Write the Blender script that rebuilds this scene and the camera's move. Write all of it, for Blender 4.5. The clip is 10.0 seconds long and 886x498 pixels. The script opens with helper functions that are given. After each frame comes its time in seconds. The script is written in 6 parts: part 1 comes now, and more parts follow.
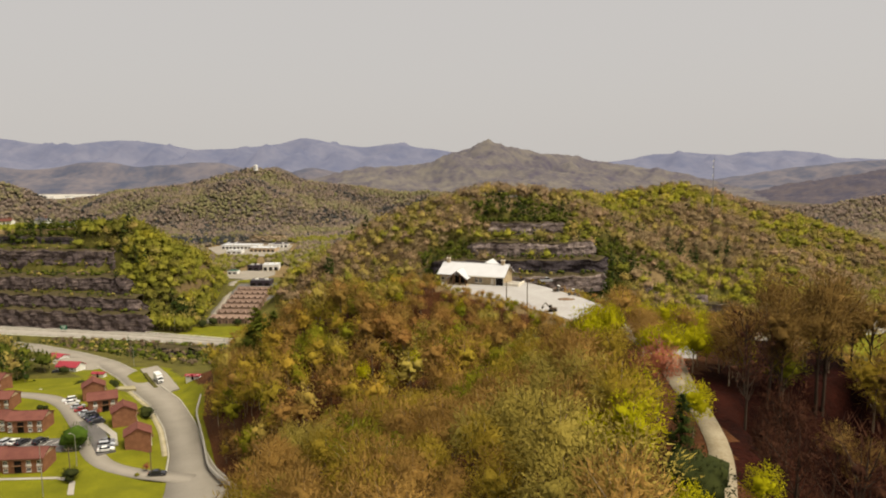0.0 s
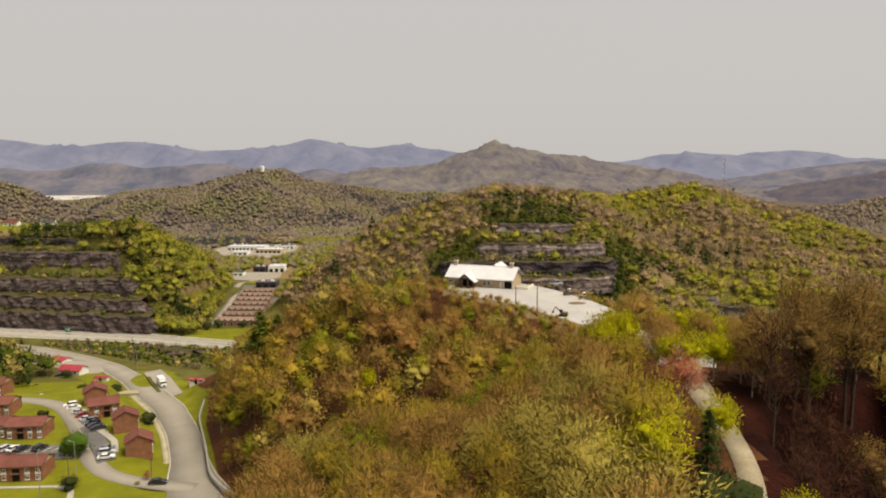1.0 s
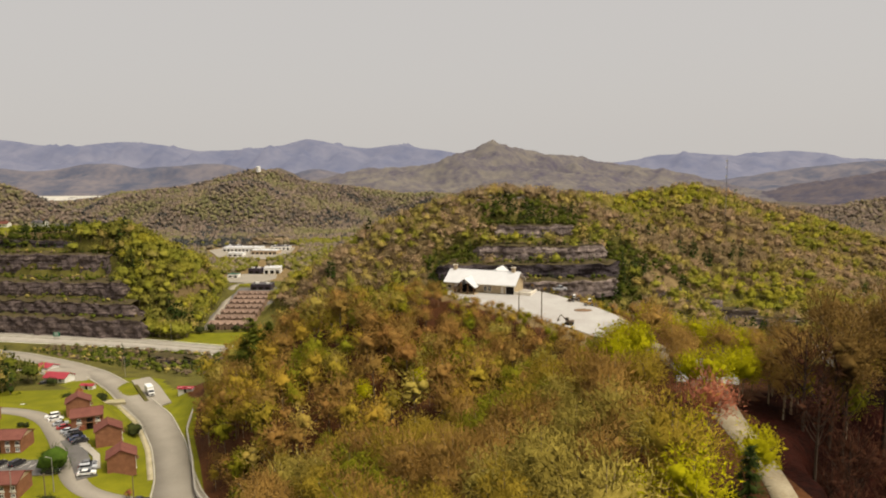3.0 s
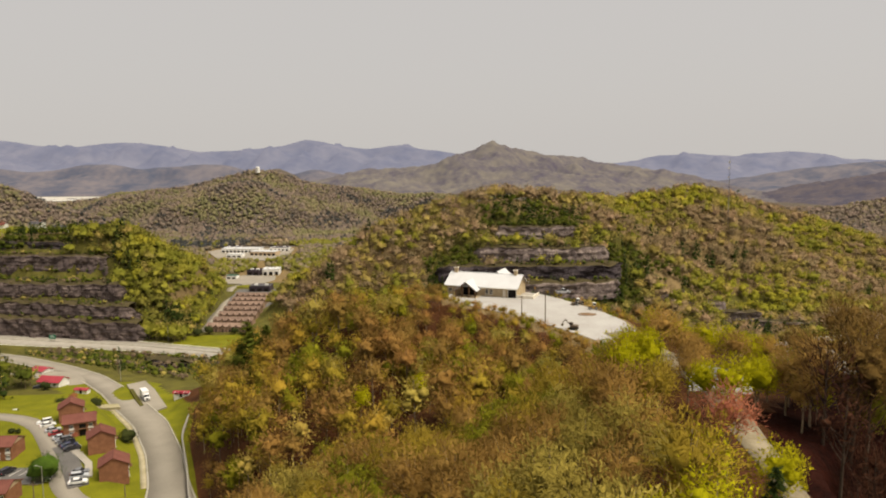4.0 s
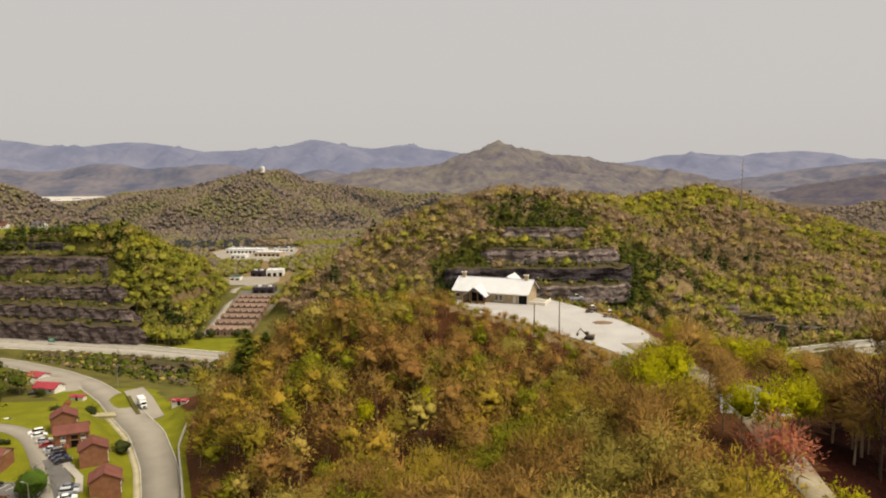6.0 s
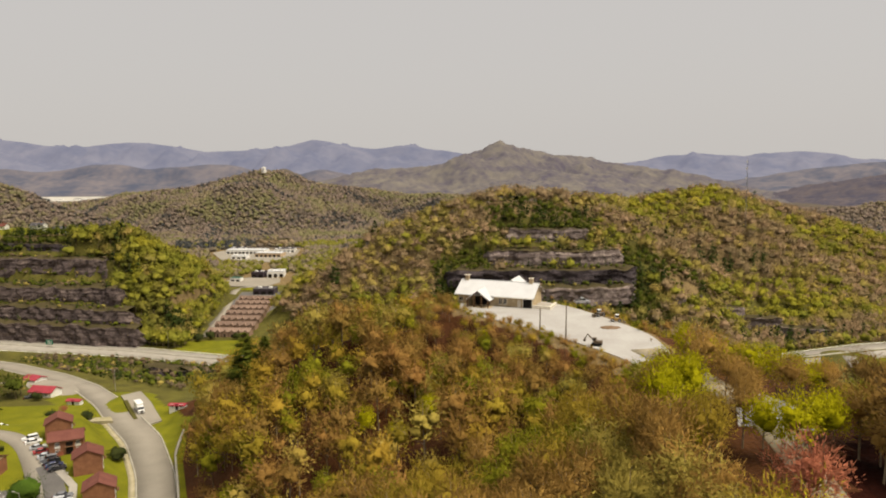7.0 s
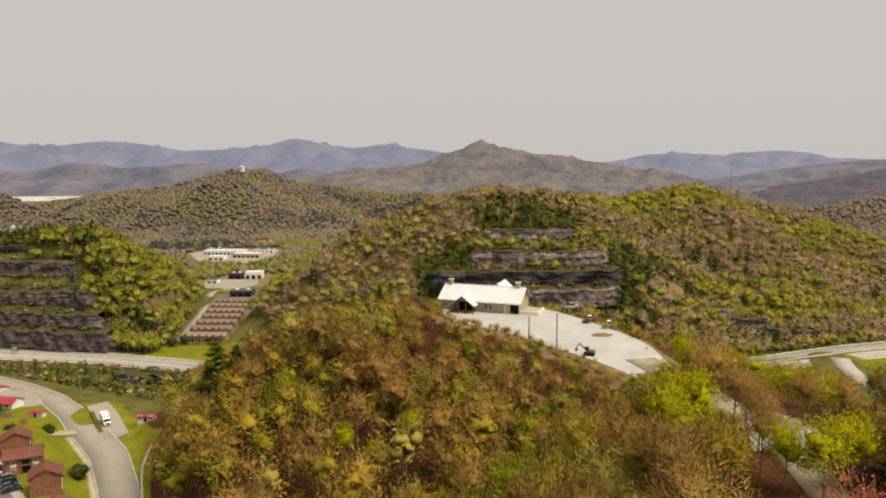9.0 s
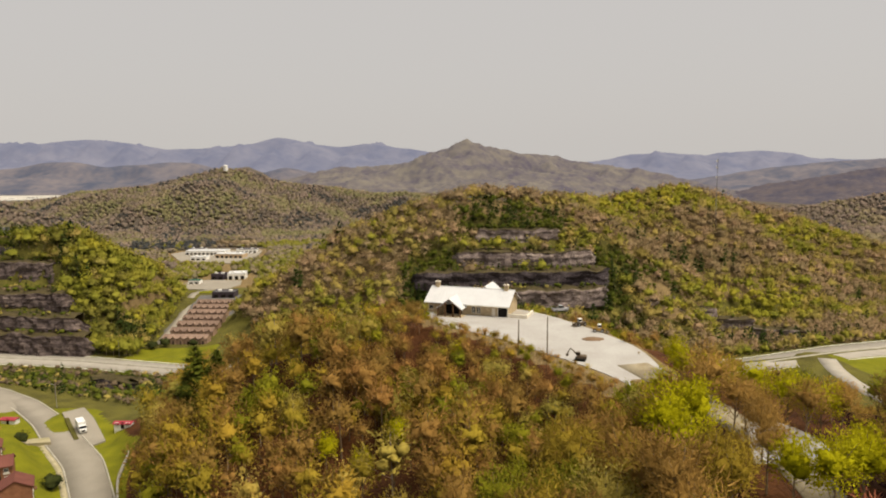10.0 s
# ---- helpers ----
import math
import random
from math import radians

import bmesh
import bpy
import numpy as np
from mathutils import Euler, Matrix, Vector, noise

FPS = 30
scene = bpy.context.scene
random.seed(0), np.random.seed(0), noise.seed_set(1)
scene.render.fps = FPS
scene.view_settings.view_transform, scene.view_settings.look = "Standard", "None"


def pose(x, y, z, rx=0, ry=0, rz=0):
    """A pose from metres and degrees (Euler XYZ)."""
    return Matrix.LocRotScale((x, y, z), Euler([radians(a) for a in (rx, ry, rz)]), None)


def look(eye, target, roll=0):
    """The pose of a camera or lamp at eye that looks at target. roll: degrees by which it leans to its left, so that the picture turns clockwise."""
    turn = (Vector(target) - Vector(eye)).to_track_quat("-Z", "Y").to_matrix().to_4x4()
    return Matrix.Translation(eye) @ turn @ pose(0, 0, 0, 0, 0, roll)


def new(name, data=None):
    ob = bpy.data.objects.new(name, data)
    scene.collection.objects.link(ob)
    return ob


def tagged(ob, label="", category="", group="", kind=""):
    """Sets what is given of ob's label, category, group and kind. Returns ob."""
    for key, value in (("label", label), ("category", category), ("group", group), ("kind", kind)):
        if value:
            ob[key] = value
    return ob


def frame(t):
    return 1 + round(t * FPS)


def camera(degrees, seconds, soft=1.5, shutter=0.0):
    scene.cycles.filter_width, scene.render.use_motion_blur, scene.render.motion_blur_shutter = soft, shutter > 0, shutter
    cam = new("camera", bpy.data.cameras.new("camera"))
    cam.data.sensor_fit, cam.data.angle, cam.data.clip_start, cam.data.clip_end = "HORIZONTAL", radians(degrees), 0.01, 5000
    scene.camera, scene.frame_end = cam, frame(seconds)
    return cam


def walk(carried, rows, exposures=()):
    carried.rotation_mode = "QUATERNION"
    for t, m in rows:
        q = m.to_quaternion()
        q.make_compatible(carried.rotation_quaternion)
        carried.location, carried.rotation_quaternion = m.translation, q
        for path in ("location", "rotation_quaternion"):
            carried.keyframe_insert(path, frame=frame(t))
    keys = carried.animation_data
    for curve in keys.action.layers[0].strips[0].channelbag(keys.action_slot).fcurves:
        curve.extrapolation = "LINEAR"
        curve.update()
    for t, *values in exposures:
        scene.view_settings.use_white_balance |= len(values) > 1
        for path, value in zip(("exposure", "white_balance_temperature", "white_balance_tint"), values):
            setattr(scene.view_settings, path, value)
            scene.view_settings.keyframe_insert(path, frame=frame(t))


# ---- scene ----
cam = camera(66.0, 10.0, soft=1.95)
PATH = [
    (0, (0.47, -1.994, 91.916), (0.559, -0.01, 91.673), -0.3),
    (0.5, (0.462, 0.55, 91.966), (0.541, 2.534, 91.723), -0.4),
    (1, (0.401, 3.024, 91.911), (0.471, 5.008, 91.67), -0.4),
    (1.5, (0.395, 5.568, 91.865), (0.455, 7.553, 91.625), -0.4),
    (2, (0.395, 8.055, 91.855), (0.459, 10.04, 91.614), -0.5),
    (2.5, (0.364, 10.416, 91.858), (0.44, 12.401, 91.617), -0.4),
    (4, (0.248, 17.31, 91.821), (0.326, 19.294, 91.583), -0.4),
    (4.5, (0.151, 19.584, 91.898), (0.224, 21.569, 91.66), -0.4),
    (5, (0.051, 21.91, 91.925), (0.117, 23.894, 91.687), -0.4),
    (5.5, (0.074, 24.311, 91.915), (0.138, 26.295, 91.676), -0.4),
    (7, (-0.246, 31.227, 92.069), (-0.188, 33.212, 91.831), -0.4),
    (7.5, (-0.309, 33.652, 92.056), (-0.252, 35.637, 91.818), -0.4),
    (8, (-0.311, 36.086, 92.008), (-0.255, 38.071, 91.771), -0.5),
    (8.5, (-0.222, 38.603, 92.008), (-0.138, 40.587, 91.768), -0.4),
    (9, (-0.287, 40.996, 92.015), (-0.174, 42.978, 91.774), -0.4),
    (9.5, (-0.352, 43.326, 92.057), (-0.216, 45.306, 91.815), -0.3),
    (10, (-0.348, 45.756, 92.047), (-0.192, 47.735, 91.804), -0.3),
]
walk(cam, [(t, look(e, g, r)) for t, e, g, r in PATH])

# ---- light ----
SUN_UP, SUN_EAST = radians(63), radians(-25)      # the sun stands high to the right, spread wide by thin cloud
world = bpy.data.worlds.new("hazy_sky")
scene.world = world
world.use_nodes = True
wn, wl = world.node_tree.nodes, world.node_tree.links
wn.clear()
sky = wn.new("ShaderNodeTexSky")
sky.sky_type, sky.sun_disc = "NISHITA", False
sky.sun_elevation, sky.sun_rotation = SUN_UP, radians(90) - SUN_EAST
sky.dust_density, sky.air_density = 6.0, 1.0
bg_sky = wn.new("ShaderNodeBackground")
bg_sky.inputs["Strength"].default_value = 0.012
wl.new(sky.outputs[0], bg_sky.inputs["Color"])
bg_cloud = wn.new("ShaderNodeBackground")        # a thin, even cloud veil
bg_cloud.inputs["Color"].default_value = (0.575, 0.545, 0.515, 1)
bg_cloud.inputs["Strength"].default_value = 0.97
add_sky = wn.new("ShaderNodeAddShader")
wo = wn.new("ShaderNodeOutputWorld")
wl.new(bg_sky.outputs[0], add_sky.inputs[0])
wl.new(bg_cloud.outputs[0], add_sky.inputs[1])
wl.new(add_sky.outputs[0], wo.inputs["Surface"])

sun = new("sun", bpy.data.lights.new("sun", "SUN"))
sun.data.energy, sun.data.angle, sun.data.color = 5.0, radians(40), (1.0, 0.9, 0.72)
to_sun = Vector((math.cos(SUN_UP) * math.cos(SUN_EAST), math.cos(SUN_UP) * math.sin(SUN_EAST), math.sin(SUN_UP)))
sun.matrix_world = look(to_sun * 900, (0, 0, 0))


# ---- materials ----
def mat(name, color, rough=0.85, metal=0.0, second=None, size=3.0, fine=0.25, bump=0.0, bump_size=0.4, island=0.0, thing=0.0, soft=0.0, spec=0.06, crown=False, ruffled=0.9):
    """A procedural surface: two colours mixed by coarse and fine noise, relief, and a shift from piece to piece."""
    m = bpy.data.materials.new(name)
    m.use_nodes = True
    n, l = m.node_tree.nodes, m.node_tree.links
    p = n["Principled BSDF"]
    p.inputs["Roughness"].default_value, p.inputs["Metallic"].default_value = rough, metal
    p.inputs["Specular IOR Level"].default_value = spec
    second = second or tuple(c * 0.7 for c in color)
    geo = n.new("ShaderNodeNewGeometry")
    coarse = n.new("ShaderNodeTexNoise")
    coarse.inputs["Scale"].default_value, coarse.inputs["Detail"].default_value = 1.0 / size, 3
    l.new(geo.outputs["Position"], coarse.inputs["Vector"])
    small = n.new("ShaderNodeTexNoise")
    small.inputs["Scale"].default_value, small.inputs["Detail"].default_value = 1.0 / fine, 2
    l.new(geo.outputs["Position"], small.inputs["Vector"])
    both = n.new("ShaderNodeMix")
    both.inputs[0].default_value = 0.4
    l.new(coarse.outputs["Fac"], both.inputs[2])
    l.new(small.outputs["Fac"], both.inputs[3])
    ramp = n.new("ShaderNodeMapRange")
    ramp.inputs["From Min"].default_value, ramp.inputs["From Max"].default_value = 0.36, 0.64
    l.new(both.outputs[0], ramp.inputs["Value"])
    mix = n.new("ShaderNodeMix")
    mix.data_type = "RGBA"
    mix.inputs[6].default_value, mix.inputs[7].default_value = (*color, 1), (*second, 1)
    l.new(ramp.outputs[0], mix.inputs[0])
    out = mix.outputs[2]
    if crown:                                     # each tree has a tone of its own
        tone, span, hsv = n.new("ShaderNodeAttribute"), n.new("ShaderNodeMath"), n.new("ShaderNodeHueSaturation")
        tone.attribute_name, span.operation, span.inputs[1].default_value, span.inputs[2].default_value = "tree_tone", "MULTIPLY_ADD", 0.17, 1.0
        l.new(tone.outputs["Fac"], span.inputs[0])
        l.new(span.outputs[0], hsv.inputs["Value"])
        drift = n.new("ShaderNodeMath")
        drift.operation, drift.inputs[1].default_value, drift.inputs[2].default_value = "MULTIPLY_ADD", -0.012, 0.5
        l.new(tone.outputs["Fac"], drift.inputs[0])
        l.new(drift.outputs[0], hsv.inputs["Hue"])
        l.new(out, hsv.inputs["Color"])
        out = hsv.outputs[0]
    for amount, source in ((island, geo.outputs["Random Per Island"]), (thing, None)):
        if amount:
            if source is None:
                source = n.new("ShaderNodeObjectInfo").outputs["Random"]
            hsv, span = n.new("ShaderNodeHueSaturation"), n.new("ShaderNodeMapRange")
            span.inputs["To Min"].default_value, span.inputs["To Max"].default_value = 1 - amount, 1 + amount
            l.new(source, span.inputs["Value"])
            l.new(span.outputs[0], hsv.inputs["Value"])
            l.new(out, hsv.inputs["Color"])
            out = hsv.outputs[0]
    l.new(out, p.inputs["Base Color"])
    if bump:
        rough_noise, b = n.new("ShaderNodeTexNoise"), n.new("ShaderNodeBump")
        rough_noise.inputs["Scale"].default_value, rough_noise.inputs["Detail"].default_value = 1.0 / bump_size, 4
        l.new(geo.outputs["Position"], rough_noise.inputs["Vector"])
        l.new(rough_noise.outputs["Fac"], b.inputs["Height"])
        b.inputs["Strength"].default_value, b.inputs["Distance"].default_value = bump, bump_size
        l.new(b.outputs[0], p.inputs["Normal"])
    turned = None
    if crown:                                     # leaves take the light as the rounded crown they belong to
        at, vt = n.new("ShaderNodeAttribute"), n.new("ShaderNodeVectorTransform")
        at.attribute_name, vt.vector_type, vt.convert_from, vt.convert_to = "crown_normal", "NORMAL", "OBJECT", "WORLD"
        l.new(at.outputs["Vector"], vt.inputs[0])
        ruffle, centre, scale, total = n.new("ShaderNodeTexNoise"), n.new("ShaderNodeVectorMath"), n.new("ShaderNodeVectorMath"), n.new("ShaderNodeVectorMath")
        ruffle.inputs["Scale"].default_value, ruffle.inputs["Detail"].default_value = 1.0 / ruffled, 2
        centre.operation, scale.operation = "SUBTRACT", "SCALE"
        centre.inputs[1].default_value, scale.inputs["Scale"].default_value = (0.5, 0.5, 0.5), 0.9
        l.new(geo.outputs["Position"], ruffle.inputs["Vector"])
        l.new(ruffle.outputs["Color"], centre.inputs[0])
        l.new(centre.outputs[0], scale.inputs[0])
        l.new(vt.outputs[0], total.inputs[0])
        l.new(scale.outputs[0], total.inputs[1])
        unit = n.new("ShaderNodeVectorMath")
        unit.operation = "NORMALIZE"
        l.new(total.outputs[0], unit.inputs[0])
        turned = unit.outputs[0]
        l.new(turned, p.inputs["Normal"])
    if soft:                                      # thin leaves let light through
        tr, ms = n.new("ShaderNodeBsdfTranslucent"), n.new("ShaderNodeMixShader")
        l.new(out, tr.inputs["Color"])
        if turned:
            l.new(turned, tr.inputs["Normal"])
        ms.inputs[0].default_value = soft
        l.new(p.outputs[0], ms.inputs[1])
        l.new(tr.outputs[0], ms.inputs[2])
        l.new(ms.outputs[0], n["Material Output"].inputs["Surface"])
    return m


LITTER = mat("leaf_litter", (0.1, 0.04, 0.013), second=(0.05, 0.019, 0.007), spec=0.1, size=9, fine=0.8, bump=0.6, bump_size=0.7)
# leaf litter darkened to near black: the hollow's shade put into its colour
SHADE_LITTER = mat("shade_leaf_litter", (0.03, 0.008, 0.005), second=(0.011, 0.004, 0.003), size=7, fine=0.8, spec=0.03, bump=0.6, bump_size=0.7)
DRY_LITTER = mat("dry_leaf_litter", (0.22, 0.155, 0.07), second=(0.15, 0.105, 0.05), size=14, fine=1.5, bump=0.6, bump_size=1.0)
# floor under the far woods, tinted with the same painted haze
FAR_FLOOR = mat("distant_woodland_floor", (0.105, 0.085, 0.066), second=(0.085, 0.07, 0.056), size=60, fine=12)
GRASS = mat("mown_grass", (0.175, 0.17, 0.01), second=(0.11, 0.113, 0.008), size=7, fine=0.35, bump=0.3, bump_size=0.2)
ROUGH_GRASS = mat("rough_grass", (0.125, 0.112, 0.024), second=(0.062, 0.056, 0.016), size=8, fine=0.6, bump=0.6, bump_size=0.5)
ASPHALT = mat("worn_asphalt", (0.29, 0.26, 0.215), second=(0.235, 0.21, 0.172), size=9, fine=0.3, bump=0.1, bump_size=0.1)
DARK_ASPHALT = mat("dark_asphalt", (0.14, 0.13, 0.122), second=(0.1, 0.094, 0.09), size=5, fine=0.3)
CONCRETE = mat("pale_concrete", (0.36, 0.33, 0.285), second=(0.29, 0.265, 0.225), size=5, fine=0.3)
GRAVEL = mat("pale_gravel", (0.4, 0.385, 0.365), second=(0.33, 0.31, 0.29), size=7, fine=0.5, bump=0.3, bump_size=0.25)
DIRT_ROAD = mat("dirt_road", (0.33, 0.285, 0.2), second=(0.23, 0.185, 0.115), size=4, fine=0.4, bump=0.3, bump_size=0.25)
ROAD_PAINT = mat("road_paint", (0.75, 0.73, 0.66), second=(0.62, 0.6, 0.55))
BARK = mat("bark", (0.32, 0.25, 0.16), second=(0.2, 0.145, 0.09), size=1.5, fine=0.2, island=0.2)
# darker copy of the bark, for trunks that stand in the hollow's shade
SHADE_BARK = mat("shade_bark", (0.07, 0.05, 0.035), size=1.5, fine=0.2)
PALE_BARK = mat("pale_bark", (0.36, 0.30, 0.23), second=(0.24, 0.19, 0.14), size=1.5, fine=0.2)
LEAVES = {
    "bare": mat("bare_twigs", (0.445, 0.272, 0.072), second=(0.31, 0.176, 0.043), size=6, fine=0.6, thing=0.16, soft=0.32, crown=True, ruffled=0.7),
    "bud": mat("budding_leaves", (0.395, 0.288, 0.034), second=(0.285, 0.198, 0.024), size=6, fine=0.6, thing=0.16, soft=0.34, crown=True, ruffled=0.7),
    "green": mat("young_green_leaves", (0.285, 0.278, 0.017), second=(0.19, 0.185, 0.013), size=6, fine=0.6, thing=0.16, soft=0.34, crown=True, ruffled=0.7),
    "lime": mat("lime_yellow_leaves", (0.56, 0.52, 0.008), second=(0.42, 0.38, 0.008), size=5, fine=0.6, soft=0.42, crown=True, ruffled=0.7),
    "pale": mat("pale_blossom_leaves", (0.43, 0.345, 0.075), second=(0.32, 0.245, 0.045), size=5, fine=0.5, soft=0.26, crown=True, ruffled=0.6),
    "fir": mat("evergreen_needles", (0.04, 0.058, 0.01), second=(0.02, 0.03, 0.006), size=4, fine=0.5, soft=0.06, crown=True, ruffled=0.6),
    "leafy": mat("dense_green_leaves", (0.075, 0.125, 0.014), second=(0.045, 0.08, 0.01), size=3, fine=0.5, soft=0.2, crown=True, ruffled=0.5),
    "bush": mat("dark_bush_leaves", (0.042, 0.048, 0.012), second=(0.022, 0.028, 0.008), size=3, fine=0.5, soft=0.1, crown=True, ruffled=0.5),
    # bare twigs again, with the hollow's shade put into the colour
    "twig": mat("shade_dark_twigs", (0.075, 0.03, 0.015), second=(0.04, 0.016, 0.009), size=6, fine=0.6, soft=0.1, crown=True),
    "red": mat("red_buds", (0.5, 0.185, 0.105), second=(0.37, 0.12, 0.065), size=4, fine=0.5, soft=0.24, crown=True, ruffled=0.6),
}
LEAVES["tall"] = mat("rim_tree_twigs", (0.29, 0.18, 0.05), second=(0.19, 0.11, 0.03), size=6, fine=0.6, thing=0.2, soft=0.26, crown=True, ruffled=0.7)


def rock_material(name, light, dark, stain):
    """Cut rock: level beds, dark vertical cracks and water streaks, broken relief."""
    m = mat(name, light, second=dark, size=5, fine=0.7, bump=1.0, bump_size=0.9)
    n, l = m.node_tree.nodes, m.node_tree.links
    p = n["Principled BSDF"]
    under = p.inputs["Base Color"].links[0].from_socket
    geo = n.new("ShaderNodeNewGeometry")
    for scale, tone, low, high in (((0.03, 0.03, 0.9), dark, 0.45, 0.62), ((0.55, 0.55, 0.05), stain, 0.5, 0.66), ((1.6, 1.6, 0.12), dark, 0.58, 0.68)):
        mp, tex, span, mix = n.new("ShaderNodeMapping"), n.new("ShaderNodeTexNoise"), n.new("ShaderNodeMapRange"), n.new("ShaderNodeMix")
        mp.inputs["Scale"].default_value = scale
        tex.inputs["Scale"].default_value, tex.inputs["Detail"].default_value = 1.0, 3
        l.new(geo.outputs["Position"], mp.inputs["Vector"])
        l.new(mp.outputs[0], tex.inputs["Vector"])
        span.inputs["From Min"].default_value, span.inputs["From Max"].default_value = low, high
        l.new(tex.outputs["Fac"], span.inputs["Value"])
        mix.data_type = "RGBA"
        l.new(span.outputs[0], mix.inputs[0])
        l.new(under, mix.inputs[6])
        mix.inputs[7].default_value = (*tone, 1)
        under = mix.outputs[2]
    l.new(under, p.inputs["Base Color"])
    return m


ROCK = rock_material("layered_rock", (0.36, 0.29, 0.25), (0.125, 0.096, 0.09), (0.19, 0.152, 0.145))
QUARRY_ROCK = rock_material("brown_layered_rock", (0.24, 0.185, 0.165), (0.07, 0.053, 0.05), (0.125, 0.096, 0.093))
DARK_ROCK = rock_material("dark_shale", (0.125, 0.102, 0.104), (0.04, 0.032, 0.035), (0.07, 0.057, 0.062))
SCRUB_SOIL = mat("scrubby_bench", (0.085, 0.066, 0.032), second=(0.05, 0.042, 0.02), size=5, fine=0.7, bump=0.6, bump_size=0.6)


# ---- the lie of the land ----
def along(points, X, Y):
    """For each place, the distance to a line of (x, y, value...) and the values at the nearest point of it."""
    best = np.full(X.shape, 1e9)
    vals = [np.zeros(X.shape) for _ in points[0][2:]]
    for a, b in zip(points[:-1], points[1:]):
        dx, dy = b[0] - a[0], b[1] - a[1]
        s = np.clip(((X - a[0]) * dx + (Y - a[1]) * dy) / (dx * dx + dy * dy), 0, 1)
        d = np.hypot(X - a[0] - s * dx, Y - a[1] - s * dy)
        near = d < best
        best = np.where(near, d, best)
        for i in range(len(vals)):
            vals[i] = np.where(near, a[2 + i] + s * (b[2 + i] - a[2 + i]), vals[i])
    return best, vals


# crest lines: x, y, height, half-width of the flat top; then how far the ground drops with the distance from it
LODGE_HILL = [(24, -150, 57, 14), (24, 0, 57, 15), (27, 60, 56.5, 11), (31, 80, 56, 9), (40, 98, 56, 8), (48, 109, 56, 11), (59, 122, 55.5, 22), (52, 150, 53, 14),
              (48, 172, 52, 16), (36, 192, 52, 13), (26, 214, 52, 14), (8, 222, 51.5, 8), (-8, 212, 48, 4), (-25, 225, 42, 3), (-50, 245, 30, 3), (-78, 275, 10, 2)]
ROCK_HILL = [(-92, 565, -10, 4), (-62, 520, 22, 4), (-30, 500, 44, 4), (20, 490, 62, 6), (57, 490, 70, 14), (103, 495, 66, 10), (156, 545, 60, 8), (222, 560, 68, 8),
             (262, 590, 61, 8), (337, 590, 41, 8), (430, 575, 10, 8), (520, 560, -12, 8)]
QUARRY_HILL = [(-520, 600, 48, 20), (-330, 530, 44, 14), (-235, 505, 48, 8), (-208, 500, 47, 6), (-188, 498, 40, 5), (-172, 512, 27, 4), (-163, 540, 13, 4), (-156, 570, -2, 3)]
TANK_HILL = [(-1100, 1700, 12, 10), (-761, 1500, 18, 10), (-593, 1500, 42, 10), (-485, 1500, 56, 10), (-400, 1500, 78, 10), (-351, 1500, 90, 10), (-303, 1500, 80, 10),
             (-255, 1500, 62, 10), (-158, 1500, 49, 10), (-11, 1500, 30, 10), (250, 1560, 25, 10), (700, 1700, 10, 10)]
EAST_HILL = [(640, 1180, -10, 8), (716, 1190, 3, 8), (834, 1200, 27, 8), (1000, 1220, 45, 10), (1300, 1250, 60, 15)]
WEST_HILL = [(-1200, 1150, 110, 20), (-760, 1150, 82, 10), (-671, 1150, 66, 8), (-618, 1150, 46, 8), (-574, 1150, 25, 8), (-494, 1150, 4, 8)]
BEND_HILL = [(-420, 300, 44, 20), (-260, 285, 36, 10), (-215, 290, 25, 6), (-192, 296, 15, 4), (-178, 301, 6, 3)]
PLATEAU = [(-560, 660, 44, 50), (-340, 625, 40, 26), (-300, 640, 36, 10)]
HILLS = [
    (LODGE_HILL, [0, 12, 48, 72, 90, 130, 500], [0, 9, 22, 31, 43, 75, 420]),
    (ROCK_HILL, [0, 30, 90, 200, 600], [0, 16, 58, 150, 600]),
    (QUARRY_HILL, [0, 20, 80, 200, 600], [0, 13, 66, 180, 700]),
    (TANK_HILL, [0, 60, 300, 900], [0, 12, 62, 260]),
    (EAST_HILL, [0, 60, 300, 900], [0, 14, 80, 400]),
    (WEST_HILL, [0, 60, 300, 900], [0, 20, 110, 500]),
    (BEND_HILL, [0, 10, 60, 200], [0, 3, 40, 200]),
    (PLATEAU, [0, 30, 100, 300], [0, 10, 60, 300]),
]
# benches of the rock cuts: the foot of each face, its lower and upper height, and how far its top runs back
LEDGES = [
    ([(-340, 459), (-250, 437), (-200, 424), (-163, 416)], -9.5, 1.5, 9),
    ([(-345, 470), (-257, 447), (-205, 434), (-172, 425)], 1, 9.5, 11),
    ([(-350, 480), (-261, 458), (-215, 452), (-187, 448)], 11, 19.5, 22),
    ([(-355, 500), (-278, 484), (-235, 478), (-205, 474)], 24, 34.5, 12),
    ([(-330, 507), (-262, 497), (-238, 492)], 37.5, 42.5, 10),
    ([(50, 401), (80, 399), (108, 401), (118, 405)], 17.5, 25.2, 9),
    ([(14, 416), (30, 412), (60, 410), (95, 410), (116, 413), (124, 420)], 26, 33.5, 14),
    ([(38, 430), (60, 426), (95, 426), (118, 430)], 34, 42.5, 16),
    ([(52, 447), (75, 444), (101, 446)], 46, 54, 10),
    ([(172, 434), (184, 431), (194, 431)], 1, 6, 6),
    ([(-141, 363), (-127, 357), (-113, 351)], -11, -4.5, 7),
    ([(190, 425), (203, 421), (213, 421)], -3.5, 1.5, 6),
    ([(208, 417), (224, 411), (236, 408)], -7, -2.5, 6),
    ([(150, 424), (160, 426), (168, 430)], 9, 14, 6),
]
